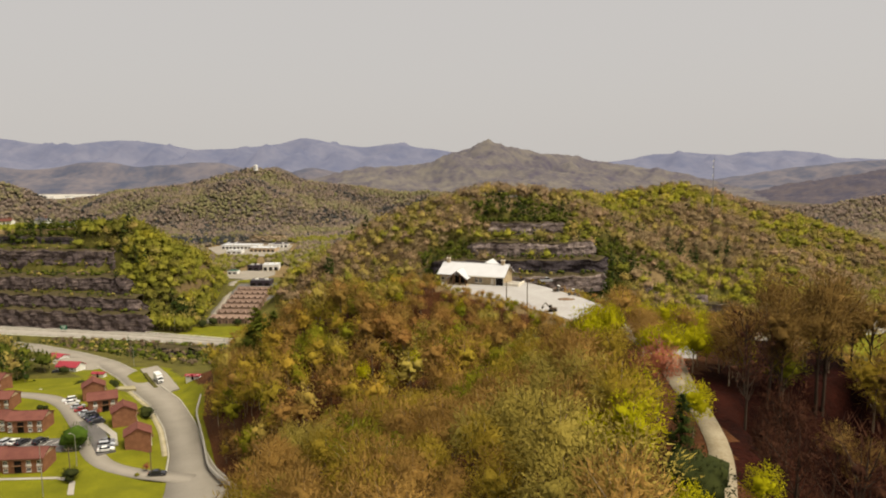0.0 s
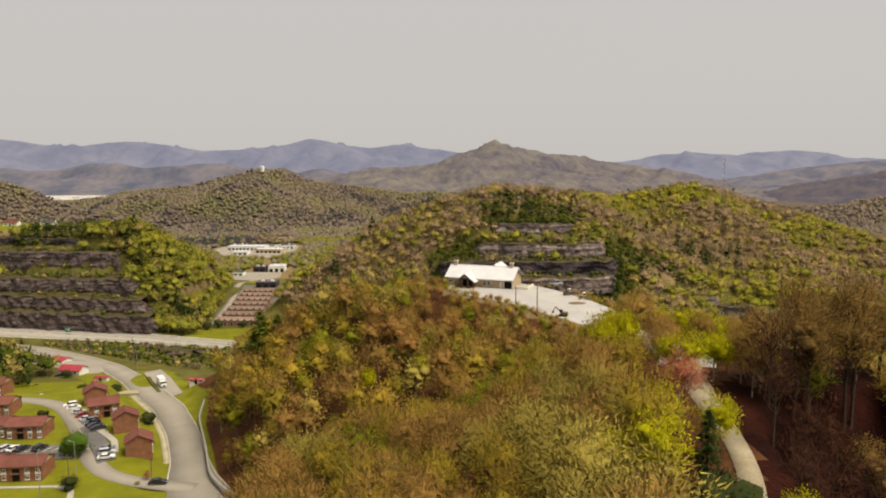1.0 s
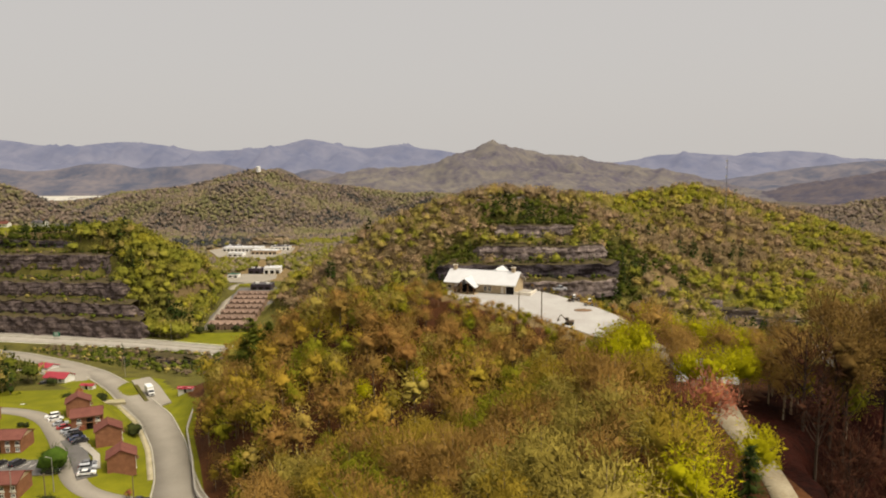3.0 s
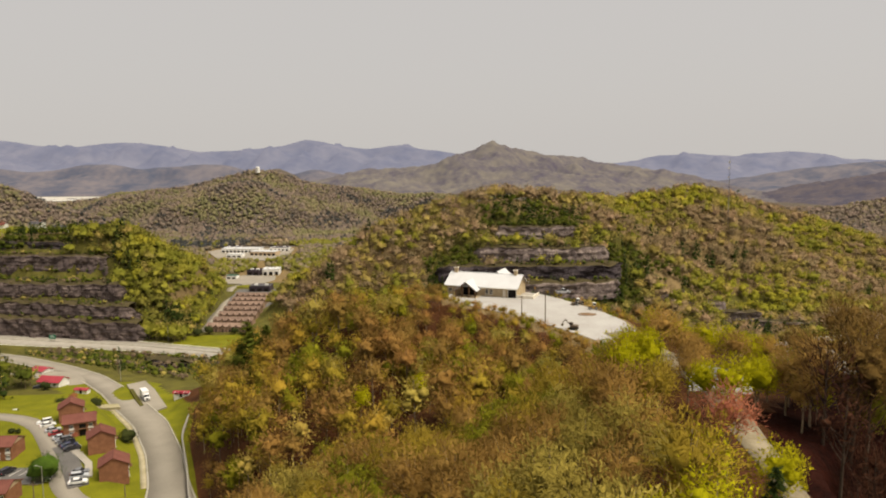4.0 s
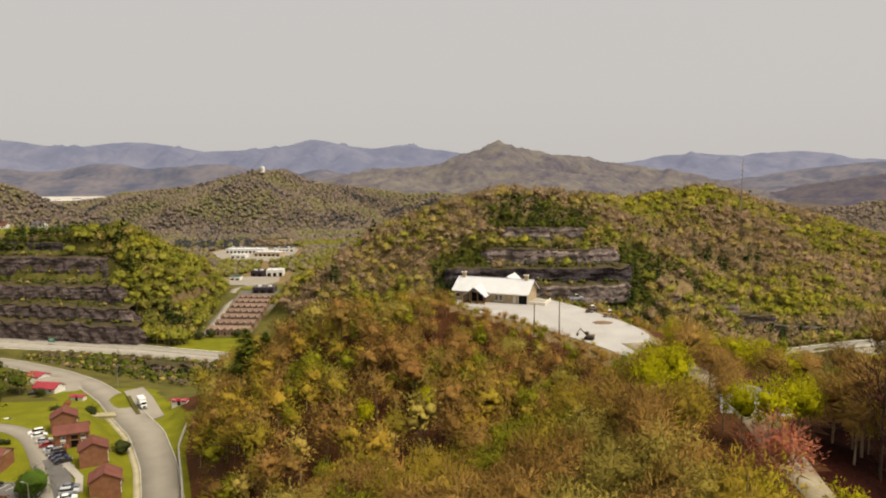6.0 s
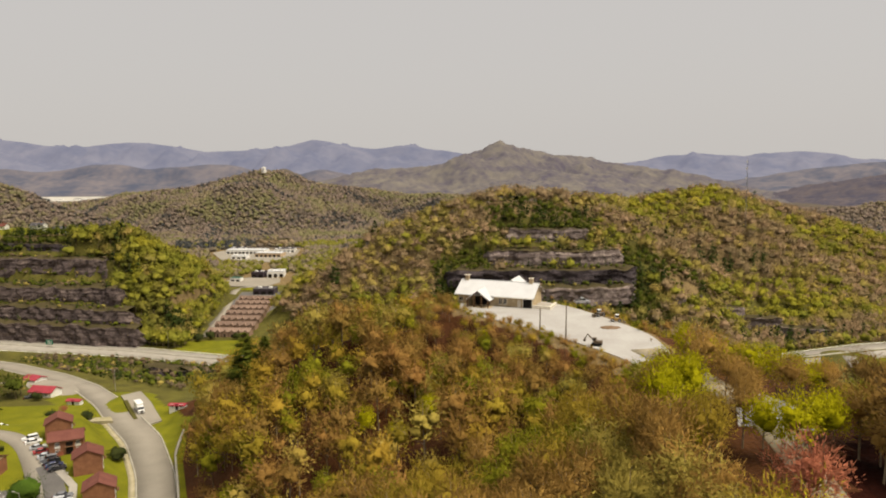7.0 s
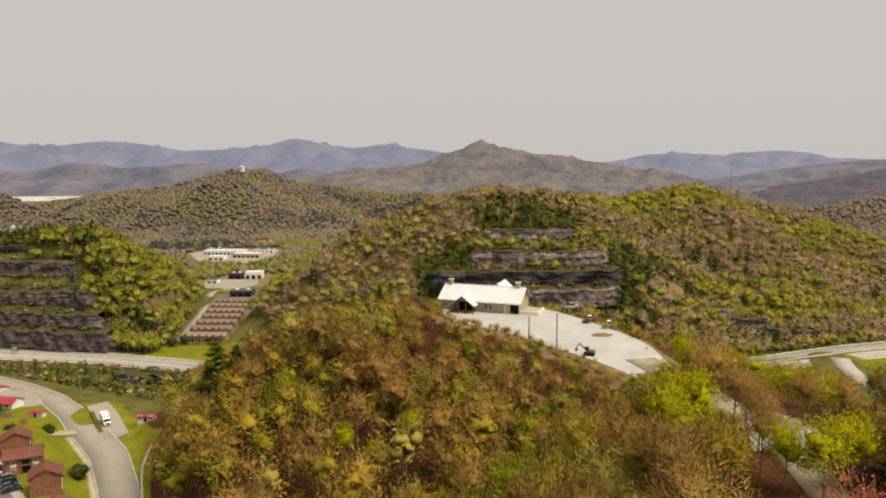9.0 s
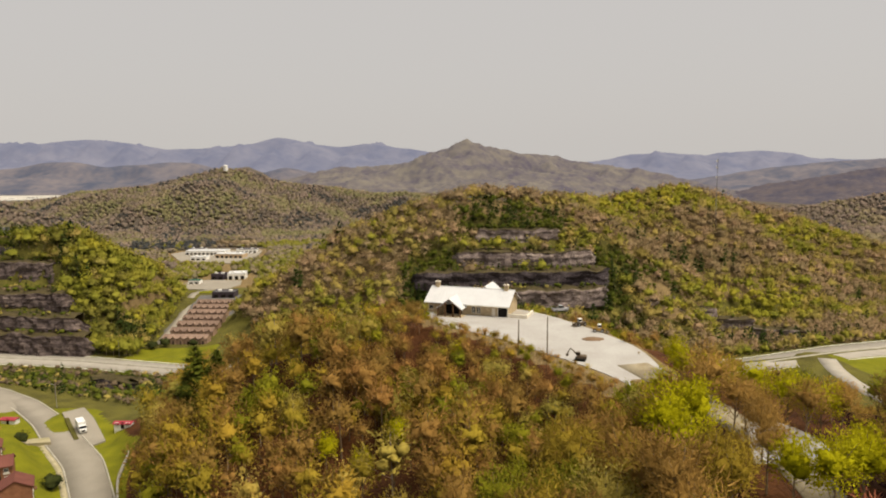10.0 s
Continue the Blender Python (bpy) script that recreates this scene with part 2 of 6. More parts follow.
# roads: x, y, height, half-width
MAIN_ROAD = [(-62, 60, 15, 6), (-58, 110, 13.4, 6), (-52.5, 142, 12.2, 8.5), (-52, 157, 11.5, 8.7), (-55, 166, 11, 7.6), (-60, 176, 10.2, 6), (-66, 192, 9, 4.6), (-76, 216, 7.5, 4.6), (-91, 245, 5.6, 5), (-109, 270, 4.3, 5.2), (-121, 287, 3.2, 4.6),
             (-141, 311, 1.7, 4.4), (-164, 332, 0, 4.4), (-195, 350, 0, 4.4), (-240, 368, 0, 4.4)]
HIGHWAY = [(-420, 470, -9, 9.5), (-320, 446, -9, 9.5), (-237, 425, -9, 9.5), (-163, 407, -9, 8.2), (-109, 388, -9, 8), (-40, 366, -7, 8), (40, 352, -5, 8), (110, 345, -3, 8.5),
           (168, 343, -1, 8.5), (222, 356, 0, 10), (262, 363, 0, 11), (340, 368, 0, 11), (460, 350, 0, 11)]
SLIP = [(206, 346, 0, 4), (199, 330, 0, 4), (194, 312, 0, 4), (192, 290, 0, 4), (194, 262, 0, 4)]
DRIVE = [(-58, 171, 10.6, 2.6), (-66, 172.5, 11, 2.4), (-75, 174.5, 11.2, 2.3), (-84, 179, 11.4, 2.4), (-91, 187, 11.5, 2.8), (-97, 199, 11.5, 3.6), (-107, 214, 11.7, 3.6), (-117, 226.5, 12, 3),
         (-126, 233.5, 12.4, 2.6), (-139, 236, 13, 2.5), (-160, 236, 13.2, 2.5)]
GRAVEL_ROAD = [(-6, -60, 57.2, 1.35), (2, -20, 57.2, 1.35), (12, 14, 57.2, 1.35), (20, 36, 57.2, 1.35), (26.4, 51, 57, 1.35), (32.3, 63.5, 57, 1.35), (35.5, 70, 57, 1.35), (38.2, 77, 57, 1.35), (40, 84, 57, 1.35), (41.5, 92, 57, 1.5), (43.2, 102, 57, 2), (46, 113, 56.5, 2.3), (48.5, 122, 56, 2.8), (49.5, 138, 54.5, 2.6), (51, 150, 53.2, 2.8), (50, 164, 52.2, 3), (48, 176, 52, 3.4)]
LODGE_PAD = [(45, 163, 52, 3), (43, 180, 52, 7), (37, 202, 52, 11), (26, 220, 52, 12)]
LAWN = [(-75, 186, 11.2, 8), (-88, 210, 11.6, 10), (-112, 240, 12, 12)]
COURT = [(-160, 215, 12.3, 30), (-112, 200, 11.4, 14), (-108, 168, 11, 22)]
TRUCK_LOT = [(-112, 290, 4.2, 3), (-97.5, 263.5, 4.2, 3)]
ROWS = [(-130, 440, -11.6, 15), (-134, 610, -11.8, 15)]
CORRIDORS = [(ROWS, 12), (COURT, 14), (LAWN, 14), (DRIVE, 6), (MAIN_ROAD, 8), (TRUCK_LOT, 5), (HIGHWAY, 12), (SLIP, 10), (LODGE_PAD, 9), (GRAVEL_ROAD, 3)]


def fbm(X, Y, seed, size, octaves=3):
    """Smooth noise from sums of turned waves."""
    rng = np.random.RandomState(seed)
    total, amp = np.zeros(np.shape(X)), 1.0
    for _ in range(octaves):
        for _ in range(4):
            a, ph = rng.uniform(0, 6.28), rng.uniform(0, 6.28)
            total += amp * np.sin((X * np.cos(a) + Y * np.sin(a)) * 6.28 / size + ph) / 4
        size, amp = size / 2.1, amp * 0.55
    return total


def land(X, Y):
    """The height of the ground."""
    X, Y = np.asarray(X, float), np.asarray(Y, float)
    base = np.interp(Y, [0, 200, 273, 340, 385, 430, 600, 900, 5000], [12, 11, 5, -2, -9, -10, -12, -12, -14])
    east = np.clip((X - 60) / 80, 0, 1) * np.clip((300 - Y) / 200, 0, 1)
    base = base - 8 * east + 0.4 * fbm(X, Y, 3, 60)
    acc = np.exp(base / 3.0)
    for i, (line, far, drop) in enumerate(HILLS):
        d, (z, w) = along(line, X, Y)
        rough = np.clip((d - w) / 40, 0, 1)
        gully = fbm(X, Y, 20 + i, 70 if i < 3 else 330, 4) * (3.0 if i < 3 else 22.0) * rough
        fall = np.interp(np.maximum(d - w, 0), far, drop)
        if i == 0:                                # the lodge ridge falls more steeply to the east hollow
            side = np.clip((X - np.interp(Y, [p[1] for p in line[:11]], [p[0] for p in line[:11]])) / 10, 0, 1) * np.clip((175 - Y) / 30, 0, 1)
            fall = fall + side * np.interp(np.maximum(d - w, 0), [0, 10, 40, 90], [0, 4, 16, 20])
            fall = fall + side * np.clip((140 - Y) / 25, 0, 1) * np.interp(np.maximum(d - w, 0), [0, 10, 40], [0, 6, 13])
        h = z - fall + gully
        acc = acc + np.exp(np.clip(h, -90, 300) / 3.0)
    h = 3.0 * np.log(acc)
    for line, z0, z1, back in LEDGES:
        yl = np.interp(X, [p[0] for p in line], [p[1] for p in line])
        on = (X > line[0][0] - 3) & (X < line[-1][0] + 3)
        h = np.where(on & (Y < yl + 2) & (Y > yl - 13), np.minimum(h, z0 + 0.2), h)
        h = np.where(on & (Y >= yl + 2) & (Y < yl + back - 1), np.minimum(h, z1 - 1.0), h)
    for line, blend in CORRIDORS:
        d, (z, w) = along(line, X, Y)
        k = np.clip(1 - (d - w - 3.0) / blend, 0, 1)
        k = k * k * (3 - 2 * k)
        h = h + (z - h) * k
    return h


def height(x, y):
    return float(land(np.array([x]), np.array([y]))[0])


# ---- mesh helpers ----
def raw_mesh(name, V, F, mats, index=None, smooth=False):
    """A mesh from arrays of corners and triangles or quads."""
    V, F = np.asarray(V, np.float32), np.asarray(F, np.int32)
    me = bpy.data.meshes.new(name)
    k = F.shape[1]
    me.vertices.add(len(V))
    me.vertices.foreach_set("co", V.ravel())
    me.loops.add(F.size)
    me.loops.foreach_set("vertex_index", F.ravel())
    me.polygons.add(len(F))
    me.polygons.foreach_set("loop_start", np.arange(0, F.size, k, dtype=np.int32))
    if index is not None:
        me.polygons.foreach_set("material_index", np.asarray(index, np.int32))
    if smooth:
        me.polygons.foreach_set("use_smooth", np.ones(len(F), bool))
    for m in mats:
        me.materials.append(m)
    me.update(calc_edges=True)
    me.validate()
    return me


def part(name, bm, material, parent, label=""):
    me = bpy.data.meshes.new(name)
    bm.to_mesh(me)
    bm.free()
    me.materials.append(material)
    ob = new(name, me)
    ob.parent = parent
    return tagged(ob, label)


def mesh_part(name, me, parent, label=""):
    ob = new(name, me)
    ob.parent = parent
    return tagged(ob, label)


def thing(name, m, label, category, group="", kind=""):
    ob = new(name)
    ob.matrix_world = m
    ob.empty_display_size = 0.3
    return tagged(ob, label, category, group, kind)


def box(bm, x0, y0, z0, x1, y1, z1, bevel=0.0):
    """A box in bm, with its edges chamfered."""
    r = bmesh.ops.create_cube(bm, size=1, matrix=Matrix.Translation(((x0 + x1) / 2, (y0 + y1) / 2, (z0 + z1) / 2)) @ Matrix.Diagonal((x1 - x0, y1 - y0, z1 - z0, 1)))
    if bevel:
        es = list({e for v in r["verts"] for e in v.link_edges})
        bmesh.ops.bevel(bm, geom=es, offset=bevel, segments=1, affect="EDGES")
    return bm


def prism(bm, outline, y0, y1):
    """An outline in x and z, drawn out from y0 to y1."""
    a = [bm.verts.new((x, y0, z)) for x, z in outline]
    b = [bm.verts.new((x, y1, z)) for x, z in outline]
    bm.faces.new(a)
    bm.faces.new(b[::-1])
    for i in range(len(a)):
        j = (i + 1) % len(a)
        bm.faces.new((a[j], a[i], b[i], b[j]))
    bmesh.ops.recalc_face_normals(bm, faces=bm.faces[:])
    return bm


def tube(bm, a, b, r0, r1, n=6):
    """A tapered round bar from a to b."""
    a, b = Vector(a), Vector(b)
    q = (b - a).to_track_quat("Z", "Y").to_matrix()
    rings = [[bm.verts.new(c + q @ Vector((math.cos(t * 6.2832 / n) * r, math.sin(t * 6.2832 / n) * r, 0))) for t in range(n)] for c, r in ((a, r0), (b, r1))]
    for i in range(n):
        bm.faces.new((rings[0][i], rings[0][(i + 1) % n], rings[1][(i + 1) % n], rings[1][i]))
    bm.faces.new(rings[0][::-1])
    bm.faces.new(rings[1])
    return bm


# ---- ground ----
def spaced(fine0, fine1, step, far0, far1):
    mid = np.arange(fine0, fine1 + 0.01, step)
    out, s, x = [], step, fine1
    while x < far1:
        s = min(s * 1.13, 60)
        x += s
        out.append(x)
    back, s, x = [], step, fine0
    while x > far0:
        s = min(s * 1.13, 60)
        x -= s
        back.append(x)
    return np.concatenate([np.array(back[::-1]), mid, np.array(out)])


gx, gy = spaced(-260, 200, 2.6, -4600, 4600), spaced(40, 520, 2.6, -400, 4880)
GX, GY = np.meshgrid(gx, gy)
ditch_x = np.interp(gy, [60, 140, 157, 164, 176, 198, 225, 246, 262], [-42, -37, -39, -45, -53, -61, -71.5, -76.5, -78])
pull = gx[np.argmin(abs(gx + 57))]                # one column of the grid follows the ditch wall
GX = GX + ((ditch_x - pull) * np.clip((gy - 40) / 60, 0, 1) * np.clip((330 - gy) / 60, 0, 1))[:, None] * np.exp(-((gx - pull) / 30) ** 2)[None]
GZ = land(GX, GY)
nx, ny = len(gx), len(gy)
ids = np.arange(nx * ny).reshape(ny, nx)
quads = np.stack([ids[:-1, :-1], ids[:-1, 1:], ids[1:, 1:], ids[1:, :-1]], -1).reshape(-1, 4)
CX, CY = (GX[:-1, :-1] + GX[1:, 1:]).ravel() / 2, (GY[:-1, :-1] + GY[1:, 1:]).ravel() / 2
d_road, _ = along(MAIN_ROAD, CX, CY)
d_lawn, _ = along(LAWN, CX, CY)
d_court, _ = along(COURT, CX, CY)
in_field = (CX > -142) & (CX < -100) & (CY > 396) & (CY < 440)
in_east = (CX > 212) & (CX < 330) & (CY > 300) & (CY < 352)
verge = (d_road < 16) & (CX < -60) & (GZ[:-1, :-1].ravel() < 16)
on_plateau = (CX > -400) & (CX < -285) & (CY > 590) & (CY < 680)
lawn = (verge & (CY < 302)) | (d_lawn < 26) | (d_court < 46) | ((CX > -200) & (CX < -118) & (CY > 222) & (CY < 284)) | in_field | in_east
kind_of = np.where((lawn & (GZ[:-1, :-1].ravel() < 17)) | on_plateau, 1, np.where(verge | ((GZ[:-1, :-1].ravel() < 6) & (CY > 240) & (CY < 640)), 2, 0))
past_ditch = (CX > np.interp(CY, [60, 140, 157, 164, 176, 198, 225, 246, 262], [-42, -37, -39, -45, -53, -61, -71.5, -76.5, -78])) & (CX < -20) & (CY < 262)
benches = ((CX < -163) & (CX > -360) & (CY > 405) & (CY < 506)) | ((CX > 10) & (CX < 142) & (CY > 392) & (CY < 462))
kind_of = np.where(past_ditch, 0, np.where(benches, 2, kind_of))
# ground east of the dirt road that gets the litter darkened for shade
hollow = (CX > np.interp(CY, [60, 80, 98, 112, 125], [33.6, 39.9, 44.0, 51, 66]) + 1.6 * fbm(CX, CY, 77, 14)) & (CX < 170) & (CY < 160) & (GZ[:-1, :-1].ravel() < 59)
d_pad, (_, w_pad) = along(LODGE_PAD, CX, CY)
kind_of = np.where((d_pad < w_pad + 6) & (kind_of == 0), 5, kind_of)
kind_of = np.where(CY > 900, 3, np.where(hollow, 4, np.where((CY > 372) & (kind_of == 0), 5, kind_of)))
ground = new("ground", raw_mesh("ground", np.stack([GX, GY, GZ], -1).reshape(-1, 3), quads, [LITTER, GRASS, ROUGH_GRASS, FAR_FLOOR, SHADE_LITTER, DRY_LITTER], kind_of, True))
tagged(ground, "hilly ground of brown leaf litter with mown grass in the valley", "ground", kind="structure")


def strip(name, line, material, label, category, lift=0.12, side=0.0, width=None, step=2.0, dash=0.0):
    """A ribbon along a road's line, with thickness; side moves it sideways, dash cuts it into pieces."""
    P = []
    for a, b in zip(line[:-1], line[1:]):
        n = max(1, int(math.hypot(b[0] - a[0], b[1] - a[1]) / step))
        P += [[a[k] + (b[k] - a[k]) * i / n for k in range(4)] for i in range(n)]
    P = np.array(P + [list(line[-1])])
    for _ in range(6):
        P[1:-1] = (P[:-2] + P[2:] + 2 * P[1:-1]) / 4
    T = np.gradient(P[:, :2], axis=0)
    T /= np.linalg.norm(T, axis=1)[:, None]
    N = np.stack([-T[:, 1], T[:, 0]], -1)
    hw = P[:, 3] if width is None else np.full(len(P), width / 2)
    rows = []
    for s, z in ((-1, -0.35), (-1, lift), (1, lift), (1, -0.35)):
        xy = P[:, :2] + N * (side + s * hw)[:, None] if np.ndim(side) else P[:, :2] + N * (side + s * hw[:, None])
        rows.append(np.column_stack([xy, P[:, 2] + z]))
    V = np.stack(rows, 1).reshape(-1, 3)
    F = []
    for i in range(len(P) - 1):
        if dash and int(i * step / dash) % 3:
            continue
        for k in range(3):
            F.append((i * 4 + k, i * 4 + k + 1, i * 4 + 5 + k, i * 4 + 4 + k))
    ob = new(name, raw_mesh(name, V, np.array(F)[:, ::-1], [material]))
    return tagged(ob, label, category, kind="structure")


def slab(name, corners, z, material, label, category, thick=0.4, drape=False):
    """A flat paved area with an edge."""
    bm = bmesh.new()
    top = [bm.verts.new((x, y, (height(x, y) if drape else z) + 0.1)) for x, y in corners]
    low = [bm.verts.new((v.co.x, v.co.y, v.co.z - thick)) for v in top]
    bm.faces.new(top)
    for i in range(len(top)):
        j = (i + 1) % len(top)
        bm.faces.new((top[i], low[i], low[j], top[j]))
    bmesh.ops.recalc_face_normals(bm, faces=bm.faces[:])
    ob = part(name, bm, material, None)
    return tagged(ob, label, category, kind="structure")


strip("road", MAIN_ROAD, ASPHALT, "wide worn grey asphalt road curving through the valley", "road")
strip("highway", HIGHWAY, CONCRETE, "pale concrete highway running along the foot of the rock cut", "road", lift=0.14)
strip("slip_road", SLIP, CONCRETE, "pale concrete slip road leaving the highway", "road", lift=0.1)
strip("median", [(110, 345.5, -3, 0.8), (150, 344, -1.6, 1.6), (190, 348.5, -0.4, 2.2), (222, 356.5, 0, 1.8), (262, 363, 0, 1)], ROUGH_GRASS, "grassy median between the carriageways", "median", lift=0.24)
strip("driveway", DRIVE, ASPHALT, "grey asphalt driveway looping to the brick apartments", "road", lift=0.15)
strip("dirt_road", GRAVEL_ROAD, DIRT_ROAD, "pale dirt road climbing the wooded ridge to the lodge", "road", lift=0.15)
PAD = [(8, 233), (11.5, 215), (19.7, 205.5), (26.4, 197), (30.5, 189), (35.6, 180.5), (40, 172), (42.5, 165), (46, 152), (52, 154), (52.5, 170), (54, 186), (52, 196), (47, 210), (42, 222), (36, 230), (22, 238)]
def rounded(corners, times=2):
    """The outline with its corners cut off twice over."""
    for _ in range(times):
        corners = [(a[0] + (b[0] - a[0]) * k, a[1] + (b[1] - a[1]) * k) for a, b in zip(corners, corners[1:] + corners[:1]) for k in (0.25, 0.75)]
    return corners


slab("gravel_lot", rounded(PAD), 52.05, GRAVEL, "bright pale gravel lot levelled round the lodge", "gravel lot", thick=1.5)

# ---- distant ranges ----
# haze over far hills is put in as bluish tints and a faint emission
def haze_glow_material(name, color, second, haze_glow, size=260, fine=30):
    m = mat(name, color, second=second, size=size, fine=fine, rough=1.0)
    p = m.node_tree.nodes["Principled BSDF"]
    p.inputs["Emission Color"].default_value, p.inputs["Emission Strength"].default_value = (*haze_glow, 1), 1.0
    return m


FAR_BLUE = haze_glow_material("far_blue_hills", (0.09, 0.088, 0.1), (0.04, 0.045, 0.065), (0.15, 0.152, 0.205), 200, 45)
FAR_MAUVE = haze_glow_material("far_mauve_hills", (0.12, 0.1, 0.09), (0.03, 0.036, 0.05), (0.078, 0.077, 0.102), 140, 30)


def distant_range(name, crest, foot, depth, material, label, seed, step=28.0, shaggy=0.0):
    """A far range of hills: its crest line, falling forward in spurs to the foot."""
    xs = np.arange(crest[0][0], crest[-1][0], step)
    top = np.interp(xs, [c[0] for c in crest], [c[2] for c in crest])
    for _ in range(2):
        top[1:-1] = (top[:-2] + 2 * top[1:-1] + top[2:]) / 4
    top = top + fbm(xs, xs * 0, seed, 170, 3) * 4 * step / 28
    rng = np.random.RandomState(seed)
    y0 = crest[0][1]
    rows = []
    for k in np.linspace(-0.3, 1, 40 if step > 20 else 110):
        yy = y0 - depth * k
        spur = fbm(xs, np.full(len(xs), yy), seed + 1, 420, 4)
        z = foot + (top - foot) * np.clip(1 - abs(k), 0, 1) ** 1.15 * (1 + 0.5 * spur * min(1, abs(k) * 4) * (1 - abs(k)))
        z = z + rng.uniform(-1, 1, len(xs)) * shaggy
        rows.append(np.column_stack([xs, np.full(len(xs), yy), z]))
    V = np.stack(rows).reshape(-1, 3)
    i = np.arange(len(V)).reshape(len(rows), len(xs))
    F = np.stack([i[:-1, :-1], i[1:, :-1], i[1:, 1:], i[:-1, 1:]], -1).reshape(-1, 4)
    return tagged(new(name, raw_mesh(name, V, F, [material], None, True)), label, "distant hills", kind="structure")


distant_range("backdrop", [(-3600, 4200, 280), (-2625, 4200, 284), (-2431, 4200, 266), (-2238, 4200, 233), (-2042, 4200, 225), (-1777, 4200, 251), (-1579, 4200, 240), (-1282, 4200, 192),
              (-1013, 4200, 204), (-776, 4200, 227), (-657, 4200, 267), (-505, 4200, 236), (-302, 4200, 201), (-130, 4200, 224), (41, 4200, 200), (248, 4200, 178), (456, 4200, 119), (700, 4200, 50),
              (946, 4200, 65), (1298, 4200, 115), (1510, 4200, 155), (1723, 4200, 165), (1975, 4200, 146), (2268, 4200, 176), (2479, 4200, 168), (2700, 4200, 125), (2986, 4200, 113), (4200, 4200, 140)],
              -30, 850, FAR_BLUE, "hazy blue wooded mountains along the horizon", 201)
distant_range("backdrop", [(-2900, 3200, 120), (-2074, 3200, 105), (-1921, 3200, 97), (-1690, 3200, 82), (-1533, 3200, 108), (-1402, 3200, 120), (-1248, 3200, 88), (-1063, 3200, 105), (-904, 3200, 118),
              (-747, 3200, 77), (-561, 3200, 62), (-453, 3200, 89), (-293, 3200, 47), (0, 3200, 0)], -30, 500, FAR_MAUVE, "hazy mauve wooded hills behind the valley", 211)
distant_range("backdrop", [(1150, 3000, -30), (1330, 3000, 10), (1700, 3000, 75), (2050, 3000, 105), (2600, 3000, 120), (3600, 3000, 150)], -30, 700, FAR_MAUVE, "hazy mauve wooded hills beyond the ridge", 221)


FAR_OLIVE = haze_glow_material("far_olive_hills", (0.135, 0.118, 0.09), (0.055, 0.046, 0.06), (0.05, 0.047, 0.056), 60, 17)
FAR_BROWN = haze_glow_material("far_brown_hills", (0.085, 0.066, 0.056), (0.035, 0.032, 0.042), (0.045, 0.043, 0.06), 60, 17)
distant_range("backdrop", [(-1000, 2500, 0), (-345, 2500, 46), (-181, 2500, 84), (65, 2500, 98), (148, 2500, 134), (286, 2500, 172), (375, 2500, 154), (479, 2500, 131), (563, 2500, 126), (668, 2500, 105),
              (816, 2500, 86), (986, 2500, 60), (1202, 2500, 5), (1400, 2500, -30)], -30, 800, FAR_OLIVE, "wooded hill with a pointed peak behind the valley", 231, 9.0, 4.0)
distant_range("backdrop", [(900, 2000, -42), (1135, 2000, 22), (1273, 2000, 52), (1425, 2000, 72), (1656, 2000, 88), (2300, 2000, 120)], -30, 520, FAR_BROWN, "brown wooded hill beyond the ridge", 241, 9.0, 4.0)

